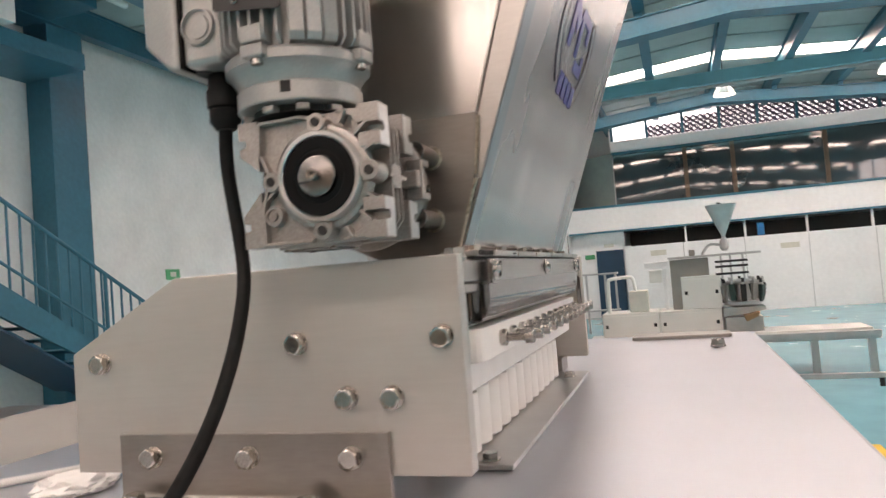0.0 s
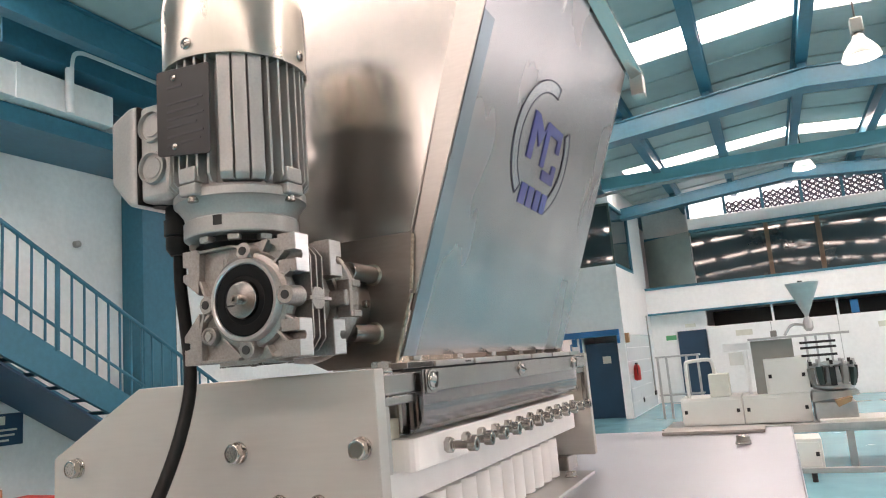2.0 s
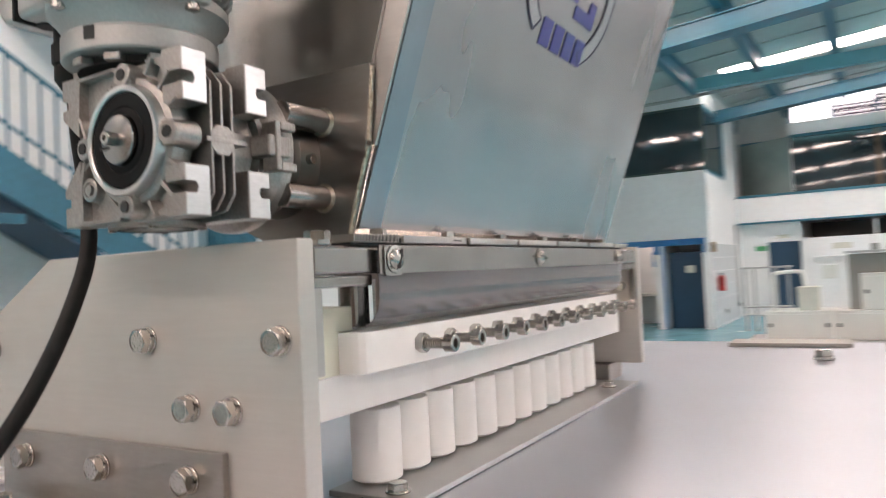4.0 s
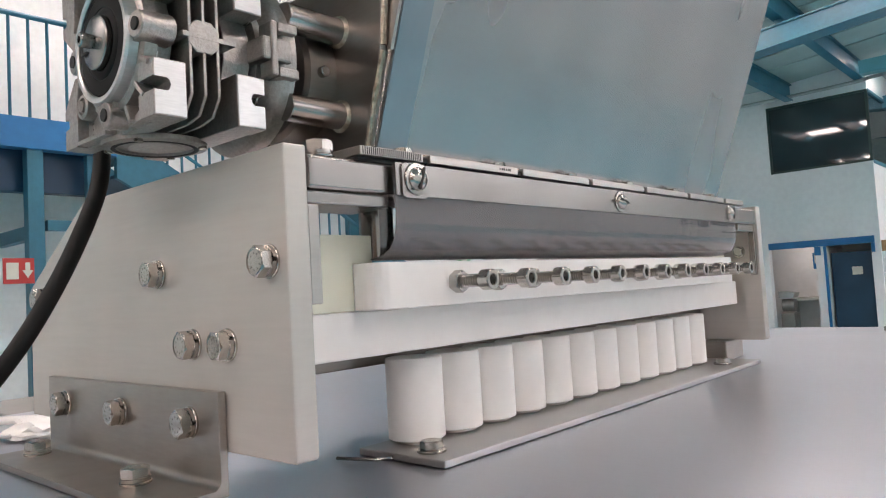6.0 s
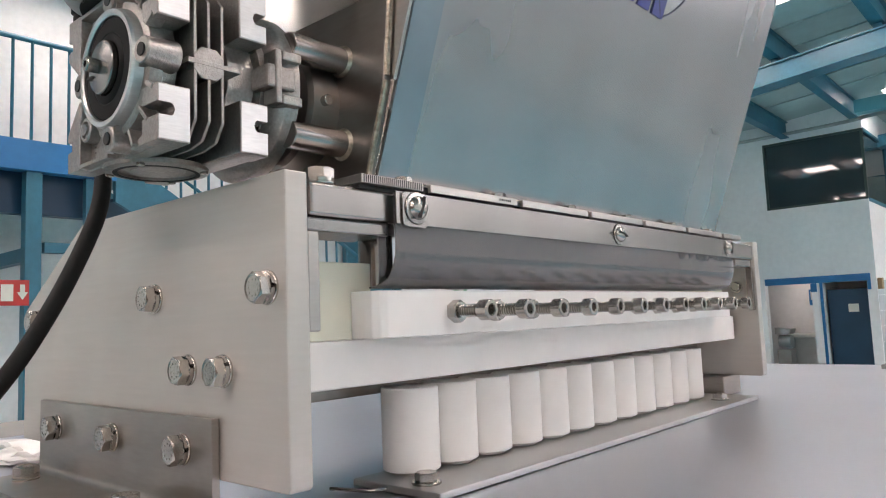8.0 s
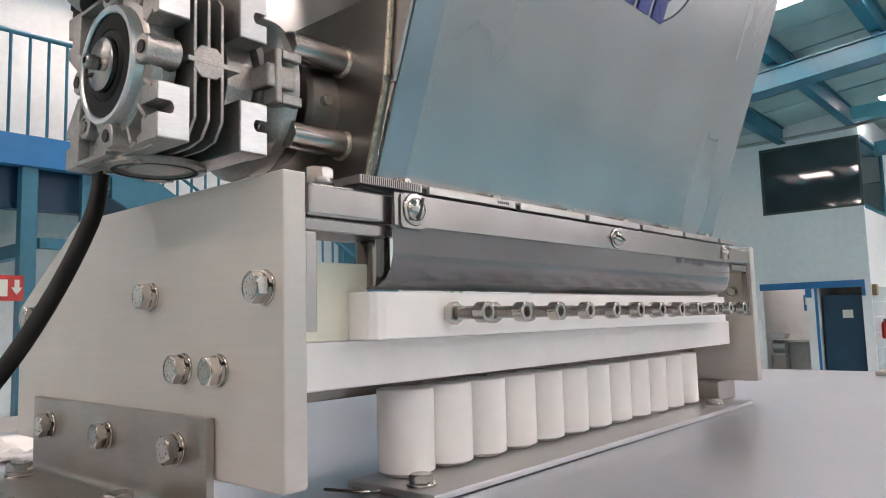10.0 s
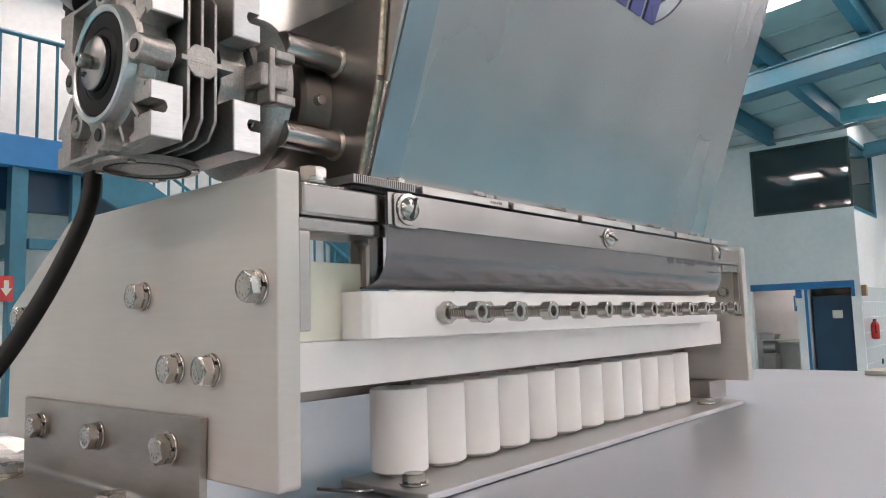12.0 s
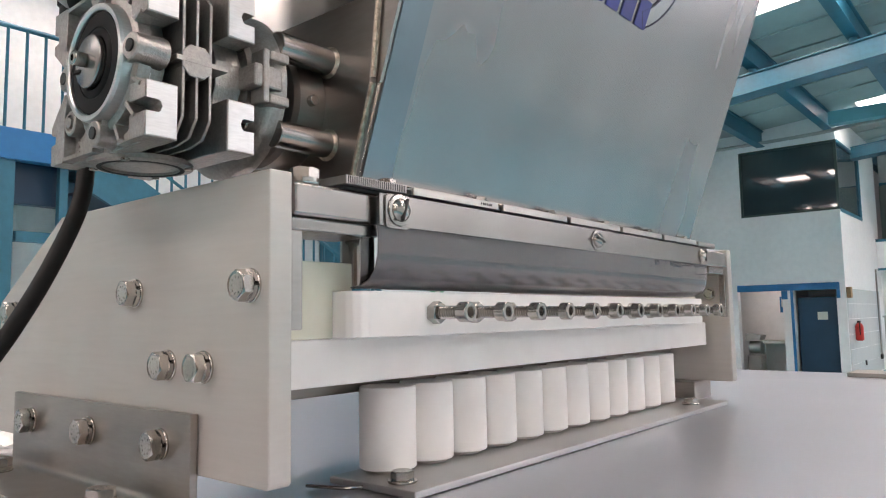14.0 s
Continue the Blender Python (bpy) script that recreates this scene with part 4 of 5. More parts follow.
fa = foot_angle(-0.0045, -1, "stainless angle bracket bolted to plate and table")
for x, s in ((-0.343, 10), (-0.228, 25), (-0.116, 3)):
    bolt(fa, (x, -0.0105, 0.049), (0, -1, 0), spin=s)
for x in (-0.350, -0.155):
    bolt(fa, (x, -0.034, 0.006), (0, 0, 1), spin=33 * x)
fb = foot_angle(0.8765, 1, "stainless angle bracket behind the far plate")
for x in (-0.355, -0.145):
    bolt(fb, (x, 0.92, 0.006), (0, 0, 1))
solid("far_foot", box(-0.15, -0.05, 0.83, 0.9, 0.0005, 0.0295, 0.002), "angle", "dark steel foot under the far plate", "foot")

# ---- white bars and moving block ----
br = thing("guide_bar", (-0.06, 0.42, 0.09), "thick white plastic guide bar between the plates", "bar")
part("bar", box(-0.095, -0.031, 0.0145, 0.838, 0.0865, 0.1208, 0.0012), "nylon", br)
part("backing", box(-0.20, -0.097, 0.0145, 0.857, 0.071, 0.0863, 0.001), "bearing", br, "dark steel plate below the bar")
ib = thing("end_block", (-0.06, 0.06, 0.123), "ivory plastic end block on the guide bar", "block")
part("block", prism([(0.018, 0.121), (0.0765, 0.121), (0.0765, 0.1562), (0.096, 0.1562), (0.096, 0.1775), (0.018, 0.1775)], "x", -0.105, -0.0312, bevel=0.0008), "ivory", ib)
ib = thing("end_block", (-0.06, 0.81, 0.123), "ivory plastic end block on the guide bar", "block")
part("block", box(-0.105, -0.045, 0.785, 0.838, 0.121, 0.178, 0.001), "ivory", ib)
BX = -0.006
mb = thing("plunger_block", (BX, 0.4, 0.123), "long white plastic sliding block with a row of screws", "block")
poly = [(-0.10, 0.077), (BX - 0.012, 0.077), (BX - 0.006, 0.0786), (BX - 0.0016, 0.083), (BX, 0.089), (BX, 0.757), (BX - 0.003, 0.764), (-0.0439, 0.764), (-0.10, 0.764)]
part("block", prism(poly, "z", 0.1212, 0.1558, bevel=0.0008), "nylon", mb)

# screws of the sliding block: nut, thread and socket head
NUT = hex_mesh("lock_nut", 0.0158, 0.0082, "bolt", hole=0.0046)
thr = bmesh.new()
prof = []
for k in range(13):
    prof += [(0.0053, 0.0024 * k), (0.0053, 0.0024 * k + 0.0005), (0.0037, 0.0024 * k + 0.0012), (0.0037, 0.0024 * k + 0.0017)]
lathe(prof, 16, bm=thr)
THREAD = finish(thr, "thread", "bolt", angle=18)
hd = bmesh.new()
hexr = 0.0034
lathe([(0.0072, 0.0), (0.0080, 0.0006), (0.0080, 0.0095), (0.0073, 0.0102), (0.0048, 0.0102)], 28, bm=hd)
hd.faces.ensure_lookup_table()
caps = [f for f in hd.faces if len(f.verts) > 20 and f.calc_center_median().z > 0.0098]
bmesh.ops.delete(hd, geom=caps, context="FACES_ONLY")
lathe([(0.0048, 0.0102), (0.0043, 0.0098), (0.0043, 0.004), (0.0001, 0.0036)], 6, bm=hd, start=False)
HEAD = finish(hd, "socket_head", "bolt", angle=30)
for i in range(12):
    y = 0.1615 + 0.0513 * i
    q = Matrix.Translation((BX, y, 0.1392)) @ Vector((1, 0, 0)).to_track_quat("Z", "Y").to_matrix().to_4x4() @ Matrix.Rotation(0.9 * i, 4, "Z")
    sc = place("adjusting_screw", THREAD, mb, "stainless adjusting screw", q)
    place("nut", NUT, sc)
    place("head", HEAD, sc, m=Matrix.Translation((0, 0, 0.0285)))

# ---- hinge rail, bracket and clear guard ----
hr = thing("hinge_rail", (-0.02, 0.4, 0.206), "stainless square rail with hinge leaves and nuts", "rail")
part("rail", box(-0.026, -0.001, 0.0165, 0.857, 0.2045, 0.2275, 0.0026, segs=3), "steel", hr)
part("shoulder", box(-0.075, -0.0262, 0.075, 0.80, 0.215, 0.2275, 0.001), "bearing", hr)
# Solid dark strip takes the place of shade below the leaves.
part("pin_gap", box(-0.030, -0.001, 0.060, 0.775, 0.2276, 0.2302), "dark", hr, "dark strip for the shade under the hinge leaves")
joints = [0.054, 0.125, 0.2465, 0.3675, 0.488, 0.607, 0.726, 0.80]
for n, (a, b) in enumerate(zip(joints, joints[1:])):
    leaf = part("hinge_leaf", box(-0.036, 0.004, a + 0.004, b - 0.004, 0.2304, 0.2368, 0.0006), "sheet_dull", hr)
    if n == 0:
        for k in range(30):
            y = a + 0.006 + 0.002 * k
            part("groove", box(0.0039, 0.0043, y, y + 0.0007, 0.2309, 0.2363), "dark", leaf)
    if n < 6:
        # Dark filler gives the open joint its shade.
        part("joint", box(-0.030, 0.001, b - 0.0045, b + 0.0045, 0.2303, 0.2345), "dark", hr, "dark filler for the shaded joint between the leaves")
        bolt(hr, (-0.016, b - 0.006, 0.2368), (0, 0, 1), small=True, spin=70 * b)
for k, w in enumerate((0.0012, 0.002, 0.0012, 0.0016, 0.002, 0.0012)):
    part("stamp", box(0.0040, 0.0043, 0.216 + 0.003 * k, 0.216 + 0.003 * k + w, 0.2326, 0.2346), "dark", hr, "unreadable stamped marks")
bolt(hr, (-0.013, 0.034, 0.2276), (0, 0, 1), spin=10)
bk = thing("hanger_bracket", (-0.01, 0.03, 0.13), "stainless hanger bracket inside the end plate", "bracket")
part("arm", box(-0.045, -0.003, 0.0146, 0.090, 0.1945, 0.2040, 0.0015), "steel", bk)
part("leg", box(-0.012, -0.002, 0.0146, 0.0245, 0.1285, 0.1943, 0.0012), "sheet_dull", bk)
bk = thing("hanger_bracket", (-0.01, 0.84, 0.13), "stainless hanger bracket inside the far plate", "bracket")
part("arm", box(-0.045, -0.004, 0.79, 0.857, 0.1935, 0.2045, 0.0015), "steel", bk)
part("leg", box(-0.012, -0.003, 0.849, 0.857, 0.1285, 0.1933, 0.0012), "steel", bk)
dp = thing("drop_pipe", (-0.05, 0.1, 0.18), "dark steel outlet pipe under the hopper", "pipe", "drop pipes")
part("pipe", tube((-0.0390, 0.109, 0.1592), (-0.0390, 0.109, 0.1995), 0.0135, seg=36), "pipe_dark", dp)
part("collar", tube((-0.0390, 0.109, 0.1996), (-0.0390, 0.109, 0.2149), 0.0155, seg=36), "bearing", dp)
for i in range(1, 12):
    copy_thing(dp, Matrix.Translation((-0.05, 0.1 + 0.0508 * i, 0.18)))

cv = thing("splash_guard", (0.003, 0.43, 0.155), "clear bent plastic guard with a steel clamp strip", "guard")
prof = [(0.0035, 0.226), (0.0035, 0.206), (0.0045, 0.192), (0.0040, 0.182), (0.0010, 0.172), (-0.005, 0.164), (-0.014, 0.1595), (-0.026, 0.1582)]
inner = []
for (a, b), (c, d) in zip(prof, prof[1:] + [(-0.04, 0.1582)]):
    n = Vector((-(d - b), c - a)).normalized()
    n = n if n.x <= 0.2 else -n
    inner.append((a - 0.0012, b) if a > 0 else (a, b + 0.0012))
part("sheet", prism(prof + inner[::-1], "y", 0.0895, 0.757), "clear", cv, "clear bent plastic sheet")
part("clamp_strip", prism([(0.004, 0.2035), (0.0055, 0.2035), (0.0055, 0.2278), (0.004, 0.2278)], "y", 0.0895, 0.757, bevel=0.0004), "steel", cv, "polished steel clamp strip")
for y, tall in ((0.109, 1), (0.423, 0), (0.737, 0)):
    x = 0.0073 if tall else 0.0056
    k = 1.0 if tall else 0.92
    sc = part("screw", lathe([(0.0118 * k, 0.0), (0.0122 * k, 0.0006), (0.0118 * k, 0.0013), (0.0090 * k, 0.0015), (0.0088 * k, 0.0026), (0.0072 * k, 0.0048), (0.004 * k, 0.0062), (0.0001, 0.0066)], 36, "x", (x, y, 0.2160)), "bolt", cv, "round steel screw with washer")
    part("slot", box(0.0046, 0.0068, -0.0085 * k, 0.0085 * k, -0.0009, 0.0009), "dark", sc, m=Matrix.Translation((x, y, 0.2160)) @ Matrix.Rotation(radians(38 + 300 * y), 4, "X"))
    if tall:
        plate = [(y - 0.0145 + 0.0285 * a, 0.2016 + 0.0262 * b) for a, b in ((0.16, 0), (0.84, 0), (1, 0.16), (1, 0.84), (0.84, 1), (0.16, 1), (0.04, 0.96), (0, 0.84), (0, 0.16), (0.04, 0.04))]
        part("washer_plate", prism(plate, "x", 0.0056, 0.0072, bevel=0.0004), "steel", sc)

# ---- hopper ----
hp = thing("hopper", (-0.15, 0.43, 0.235), "large stainless hopper with a sloping film-covered lid", "hopper")
K = 0.36
HX0, HZ0 = -0.021, 0.244


def lid_x(z):
    return HX0 + K * (z - HZ0)


ZT = 0.775
lidm = bmesh.new()
NU, NV = 40, 34
fr, bk_ = [], []
for j in range(NV + 1):
    for i in range(NU + 1):
        u, v = i / NU, j / NV
        y, z = 0.097 + 0.665 * u, 0.244 + (ZT - 0.244) * v
        w = math.sin(math.pi * min(1, max(0, (u - 0.07) / 0.93))) * math.sin(math.pi / 2 * min(1, v / 0.3)) ** 2
        bow = 0.0007 * w * noise.noise(Vector((u * 5.5, v * 1.6, 3.1)))
        fr.append(lidm.verts.new((lid_x(z) + bow, y, z)))
        bk_.append(lidm.verts.new((lid_x(z) - 0.003, y, z)))
for j in range(NV):
    for i in range(NU):
        a = j * (NU + 1) + i
        q = (a, a + 1, a + NU + 2, a + NU + 1)
        lidm.faces.new([fr[k] for k in q])
        lidm.faces.new([bk_[k] for k in q][::-1])
ring = [i for i in range(NU + 1)] + [(j + 1) * (NU + 1) + NU for j in range(NV)] + [NV * (NU + 1) + NU - 1 - i for i in range(NU)] + [(NV - 1 - j) * (NU + 1) for j in range(NV - 1)]
for a, b in zip(ring, ring[1:] + ring[:1]):
    lidm.faces.new((fr[a], bk_[a], bk_[b], fr[b]))
part("lid", lidm, "film", hp, "sloping lid under pale blue protective film")
part("film_strip", prism([(lid_x(0.244) + 0.0006, 0.244), (lid_x(0.62) + 0.0006, 0.62), (lid_x(0.62), 0.62), (lid_x(0.244), 0.244)], "y", 0.0975, 0.128), "film_edge", hp, "darker blue peeling film strip")
part("rim", prism([(lid_x(ZT), ZT - 0.012), (lid_x(ZT) + 0.022, ZT - 0.004), (lid_x(ZT) + 0.022, ZT + 0.004), (lid_x(ZT) - 0.01, ZT + 0.004)], "y", 0.09, 0.835), "sheet", hp, "folded top rim")
part("rim_end", box(lid_x(ZT) - 0.004, lid_x(ZT) + 0.022, 0.80, 0.835, ZT - 0.045, ZT - 0.004, 0.002), "sheet_dull", hp)
# end walls: a thick lower bearing plate and the thin upper wall with a folded edge
for y0, y1, s in ((0.088, 0.0965, -1), (0.764, 0.772, 1)):
    part("bearing_plate", prism([(-0.115, 0.235), (-0.026, 0.235), (-0.002, 0.312), (0.006, 0.381), (-0.235, 0.381), (-0.225, 0.33), (-0.18, 0.265)], "y", y0, y1, bevel=0.0008), "bearing", hp)
part("upper_wall", prism([(-0.235, 0.3812), (0.004, 0.3812), (lid_x(ZT) - 0.022, ZT), (-0.25, ZT)], "y", 0.112, 0.115), "sheet", hp, "brushed upper end wall")
part("upper_wall", prism([(-0.235, 0.3812), (0.004, 0.3812), (lid_x(ZT) - 0.004, ZT), (-0.25, ZT)], "y", 0.764, 0.767), "sheet", hp)
part("folded_edge", prism([(0.0068, 0.3812), (-0.0008, 0.3125), (lid_x(0.3125) - 0.0005, 0.3125), (lid_x(ZT) - 0.0005, ZT), (lid_x(ZT) - 0.045, ZT)], "y", 0.0935, 0.0965), "sheet_dull", hp, "satin folded edge of the hopper wall")
part("fold_return", prism([(0.0, 0.3812), (0.002, 0.3812), (lid_x(ZT) - 0.043, ZT), (lid_x(ZT) - 0.045, ZT)], "y", 0.0966, 0.1118), "sheet_dull", hp)
part("ledge", box(-0.235, 0.003, 0.0966, 0.115, 0.3785, 0.3811), "sheet_dull", hp)
part("back_wall", prism([(-0.115, 0.235), (-0.18, 0.265), (-0.225, 0.33), (-0.25, ZT), (-0.247, ZT), (-0.222, 0.332), (-0.178, 0.268), (-0.113, 0.238)], "y", 0.097, 0.763), "sheet", hp)
part("bottom", box(-0.113, -0.03, 0.097, 0.763, 0.2337, 0.237), "sheet_dull", hp)
part("weld", pipe([(-0.026, 0.0905, 0.238), (-0.015, 0.0905, 0.275), (-0.0012, 0.0905, 0.312)], 0.0026, 8, rounds=1), "weld", hp, "rough weld bead")
part("weld", pipe([(-0.001, 0.0905, 0.316), (0.006, 0.0905, 0.378)], 0.0026, 8, rounds=1), "weld", hp, "rough weld bead")

# round emblem printed on the lid: plain shapes only
EY, EZ = 0.394, 0.533
SQ = math.sqrt(1 + K * K)


def on_lid(u, v, lift):
    """A point on the lid: u along the machine, v up the slope, from the emblem's centre."""
    z = EZ + 0.79 * v / SQ
    return (lid_x(z) + lift, EY + u, z)


def patch(quads, lift=0.0012):
    bm = bmesh.new()
    for q in quads:
        lo = [bm.verts.new(on_lid(u, v, lift - 0.001)) for u, v in q]
        hi = [bm.verts.new(on_lid(u, v, lift)) for u, v in q]
        n = len(q)
        bm.faces.new(hi)
        bm.faces.new(lo[::-1])
        for i in range(n):
            bm.faces.new((lo[i], lo[(i + 1) % n], hi[(i + 1) % n], hi[i]))
    return bm


def band(r0, r1, a0, a1, n=28):
    qs = []
    for i in range(n):
        s, e = radians(a0 + (a1 - a0) * i / n), radians(a0 + (a1 - a0) * (i + 1) / n)
        qs.append([(r0 * math.cos(s), r0 * math.sin(s)), (r1 * math.cos(s), r1 * math.sin(s)), (r1 * math.cos(e), r1 * math.sin(e)), (r0 * math.cos(e), r0 * math.sin(e))])
    return qs


for a0, a1 in ((82, 232), (-62, 32)):
    part("emblem_band", patch(band(0.104, 0.127, a0, a1), 0.0011), "print_light", hp, "pale ring segment of the emblem")
    part("emblem_line", patch(band(0.1255, 0.1275, a0, a1) + band(0.1035, 0.1052, a0, a1) + band(0.1035, 0.1275, a0, a0 + 1.2, 2) + band(0.1035, 0.1275, a1 - 1.2, a1, 2), 0.0016), "ink", hp, "thin dark outline of the emblem")
part("emblem_shape", patch([[(-0.066, -0.03), (-0.045, -0.03), (-0.045, 0.055), (-0.066, 0.055)], [(-0.045, 0.055), (-0.045, 0.028), (-0.024, 0.0), (-0.012, 0.03)],
                            [(-0.024, 0.0), (-0.002, 0.04), (-0.002, 0.055), (-0.012, 0.03)], [(-0.002, -0.03), (0.016, -0.03), (0.016, 0.055), (-0.002, 0.055)]], 0.0016), "print", hp, "violet block shape")
part("emblem_shape", patch([[(0.016, 0.036), (0.075, 0.036), (0.075, 0.055), (0.016, 0.055)], [(0.057, 0.012), (0.075, 0.012), (0.075, 0.036), (0.057, 0.036)],
                            [(0.016, -0.052), (0.075, -0.052), (0.075, -0.033), (0.016, -0.033)], [(0.057, -0.033), (0.075, -0.033), (0.075, -0.014), (0.057, -0.014)]], 0.0016), "print", hp, "violet block shape")
for k in range(4):
    a = -0.058 + 0.033 * k
    part("emblem_bar", patch([[(a, -0.112), (a + 0.024, -0.112), (a + 0.026, -0.074), (a + 0.002, -0.074)]], 0.0016), "print", hp, "violet bar of the emblem")

# ---- gear motor ----
gm = thing("gear_motor", (-0.12, -0.03, 0.25), "grey electric motor on a cast aluminium worm gearbox", "motor")
CX, CZ, MX, MY = -0.098, 0.3075, -0.135, -0.026
flange = [(-0.160, 0.250), (-0.060, 0.250), (-0.060, 0.289), (-0.056, 0.2985), (-0.056, 0.317), (-0.060, 0.327), (-0.060, 0.365), (-0.160, 0.365),
          (-0.160, 0.333), (-0.152, 0.3105), (-0.160, 0.284)]
part("gearbox_housing", prism(flange, "y", -0.0585, -0.046, bevel=0.0009), "cast", gm, "cast aluminium gearbox housing")
part("rear_flange", prism(flange, "y", -0.009, 0.012, bevel=0.0009), "cast", gm)
# corner pads, each with a slot that opens away from the fins
for y0, y1, s in ((-0.0675, -0.0455, 1), (-0.0095, 0.0125, -1)):
    for z0, z1 in ((0.2495, 0.2855), (0.3290, 0.3665)):
        zc = (z0 + z1) / 2 + (0.002 if z0 < 0.3 else -0.002)
        e, q = (y0, 1) if s > 0 else (y1, -1)
        o = y1 if s > 0 else y0
        prof = [(e, z0), (e, zc - 0.0042), (e + q * 0.008, zc - 0.0042), (e + q * 0.0112, zc - 0.003), (e + q * 0.0122, zc), (e + q * 0.0112, zc + 0.003), (e + q * 0.008, zc + 0.0042), (e, zc + 0.0042), (e, z1), (o, z1), (o, z0)]
        pad = part("foot_pad", prism(prof, "x", -0.0602, -0.0402, bevel=0.0007), "cast", gm)
        part("milled_face", prism([(a + (0.0008 if a < (y0 + y1) / 2 else -0.0008), b + (0.001 if b < zc - 0.006 else -0.001 if b > zc + 0.006 else 0)) for a, b in prof], "x", -0.0401, -0.0397), "milled", pad, "bright milled face")
        wedge = [(-0.160, z0 + 0.001), (-0.180, z0 + 0.001), (-0.180, zc - 0.004), (-0.173, zc - 0.003), (-0.173, zc + 0.003), (-0.180, zc + 0.004), (-0.180, z1 - (0 if z0 > 0.3 else 0.006)), (-0.160, 0.301 if z0 < 0.3 else 0.32)]
        if z0 > 0.3:
            wedge = [(-0.160, z1 - 0.001), (-0.180, z1 - 0.001), (-0.180, zc + 0.004), (-0.173, zc + 0.003), (-0.173, zc - 0.003), (-0.180, zc - 0.004), (-0.180, z0 + 0.006), (-0.160, 0.319)]
        part("foot_pad", prism(wedge, "y", y0 + 0.0015, y1 - 0.0015, bevel=0.0007), "cast", gm)
core = [(-0.168, 0.264), (-0.158, 0.258), (-0.086, 0.262), (-0.078, 0.272), (-0.078, 0.344), (-0.086, 0.353), (-0.160, 0.354), (-0.168, 0.348)]
# Core coloured near-black for the shade deep between the fins.
part("core", prism(core, "y", -0.0465, -0.0085), "cast_shade", gm)
for y in (-0.0412, -0.0315, -0.0217):
    part("fin", prism([(-0.066, 0.2525), (-0.0505, 0.2555), (-0.0415, 0.267), (-0.0415, 0.347), (-0.0505, 0.358), (-0.066, 0.362), (-0.16, 0.362), (-0.16, 0.2525)], "y", y - 0.0011, y + 0.0011, bevel=0.0004), "cast", gm)
part("hub_web", prism([(-0.0425, 0.300), (-0.037, 0.2945), (-0.026, 0.2945), (-0.0205, 0.300), (-0.0205, 0.3105), (-0.026, 0.316), (-0.037, 0.316), (-0.0425, 0.3105)], "x", -0.064, -0.0410, bevel=0.0008), "cast", gm)
part("hub_rib", box(-0.064, -0.0408, -0.0465, -0.0085, 0.3035, 0.3070, 0.0005), "cast", gm)
for dx, dz in ((0, 0.0475), (0.0475, 0), (0, -0.0475), (-0.0475, 0)):
    ear = part("ear", tube((CX + dx, -0.0725, CZ + dz), (CX + dx * 0.96, -0.05, CZ + dz * 0.96), 0.0088, 0.0105, 20, bevel=0.0008), "cast", gm)
    part("hole", tube((CX + dx, -0.0735, CZ + dz), (CX + dx, -0.070, CZ + dz), 0.0043, seg=16), "dark", ear)
    px, pz = (0, 0.0085) if dx else (0.0085, 0)
    part("web", prism([(CX + 0.62 * dx - px, CZ + 0.62 * dz - pz), (CX + dx - px, CZ + dz - pz), (CX + dx + px, CZ + dz + pz), (CX + 0.62 * dx + px, CZ + 0.62 * dz + pz)], "y", -0.0705, -0.052), "cast", ear)
part("bearing_ring", lathe([(0.0425, -0.055), (0.0400, -0.0725), (0.0390, -0.0745), (0.0362, -0.0745), (0.0350, -0.0735), (0.0350, -0.064), (0.02, -0.064)], 64, "y", (CX, 0, CZ)), "milled", gm, "bright turned bearing ring")
part("seal", lathe([(0.0349, -0.066), (0.0345, -0.0722), (0.0335, -0.0727), (0.0245, -0.0727), (0.0238, -0.0722), (0.0232, -0.0727), (0.0205, -0.0735), (0.0186, -0.0735), (0.0179, -0.068)], 48, "y", (CX, 0, CZ)), "seal", gm, "black rubber shaft seal")
part("shaft", lathe([(0.0178, -0.066), (0.0178, -0.0768), (0.0172, -0.0776), (0.0160, -0.0779), (0.0062, -0.0790), (0.005, -0.0791)], 40, "y", (CX, 0, CZ)), "steel", gm, "turned steel shaft end")
part("shaft_screw", lathe([(0.0048, -0.0800), (0.0048, -0.0865), (0.0042, -0.0872), (0.0022, -0.0872), (0.0022, -0.0835), (0.0001, -0.0832)], 24, "y", (CX, 0, CZ)), "bolt", gm)
part("key_slot", box(CX - 0.0165, CX - 0.0075, -0.0797, -0.0782, CZ - 0.0058, CZ - 0.0044), "dark", gm)
part("oil_plug", lathe([(0.0095, -0.058), (0.0090, -0.0655), (0.0080, -0.0662), (0.0062, -0.0662), (0.006, -0.0645), (0.0042, -0.0645), (0.004, -0.067), (0.0001, -0.067)], 20, "y", (CX - 0.051, 0, CZ - 0.030)), "cast", gm)
# rims and webs that stand on the housing face
def face_rib(a, b, w, y0=-0.0665, name="face_rib"):
    a, b = Vector(a), Vector(b)
    n = (b - a).normalized()
    n = Vector((-n.y, n.x)) * (w / 2)
    q = [(p.x, p.y) for p in (a + n, b + n, b - n, a - n)]
    part(name, prism(q, "y", y0, -0.058, bevel=0.0006), "cast", gm)


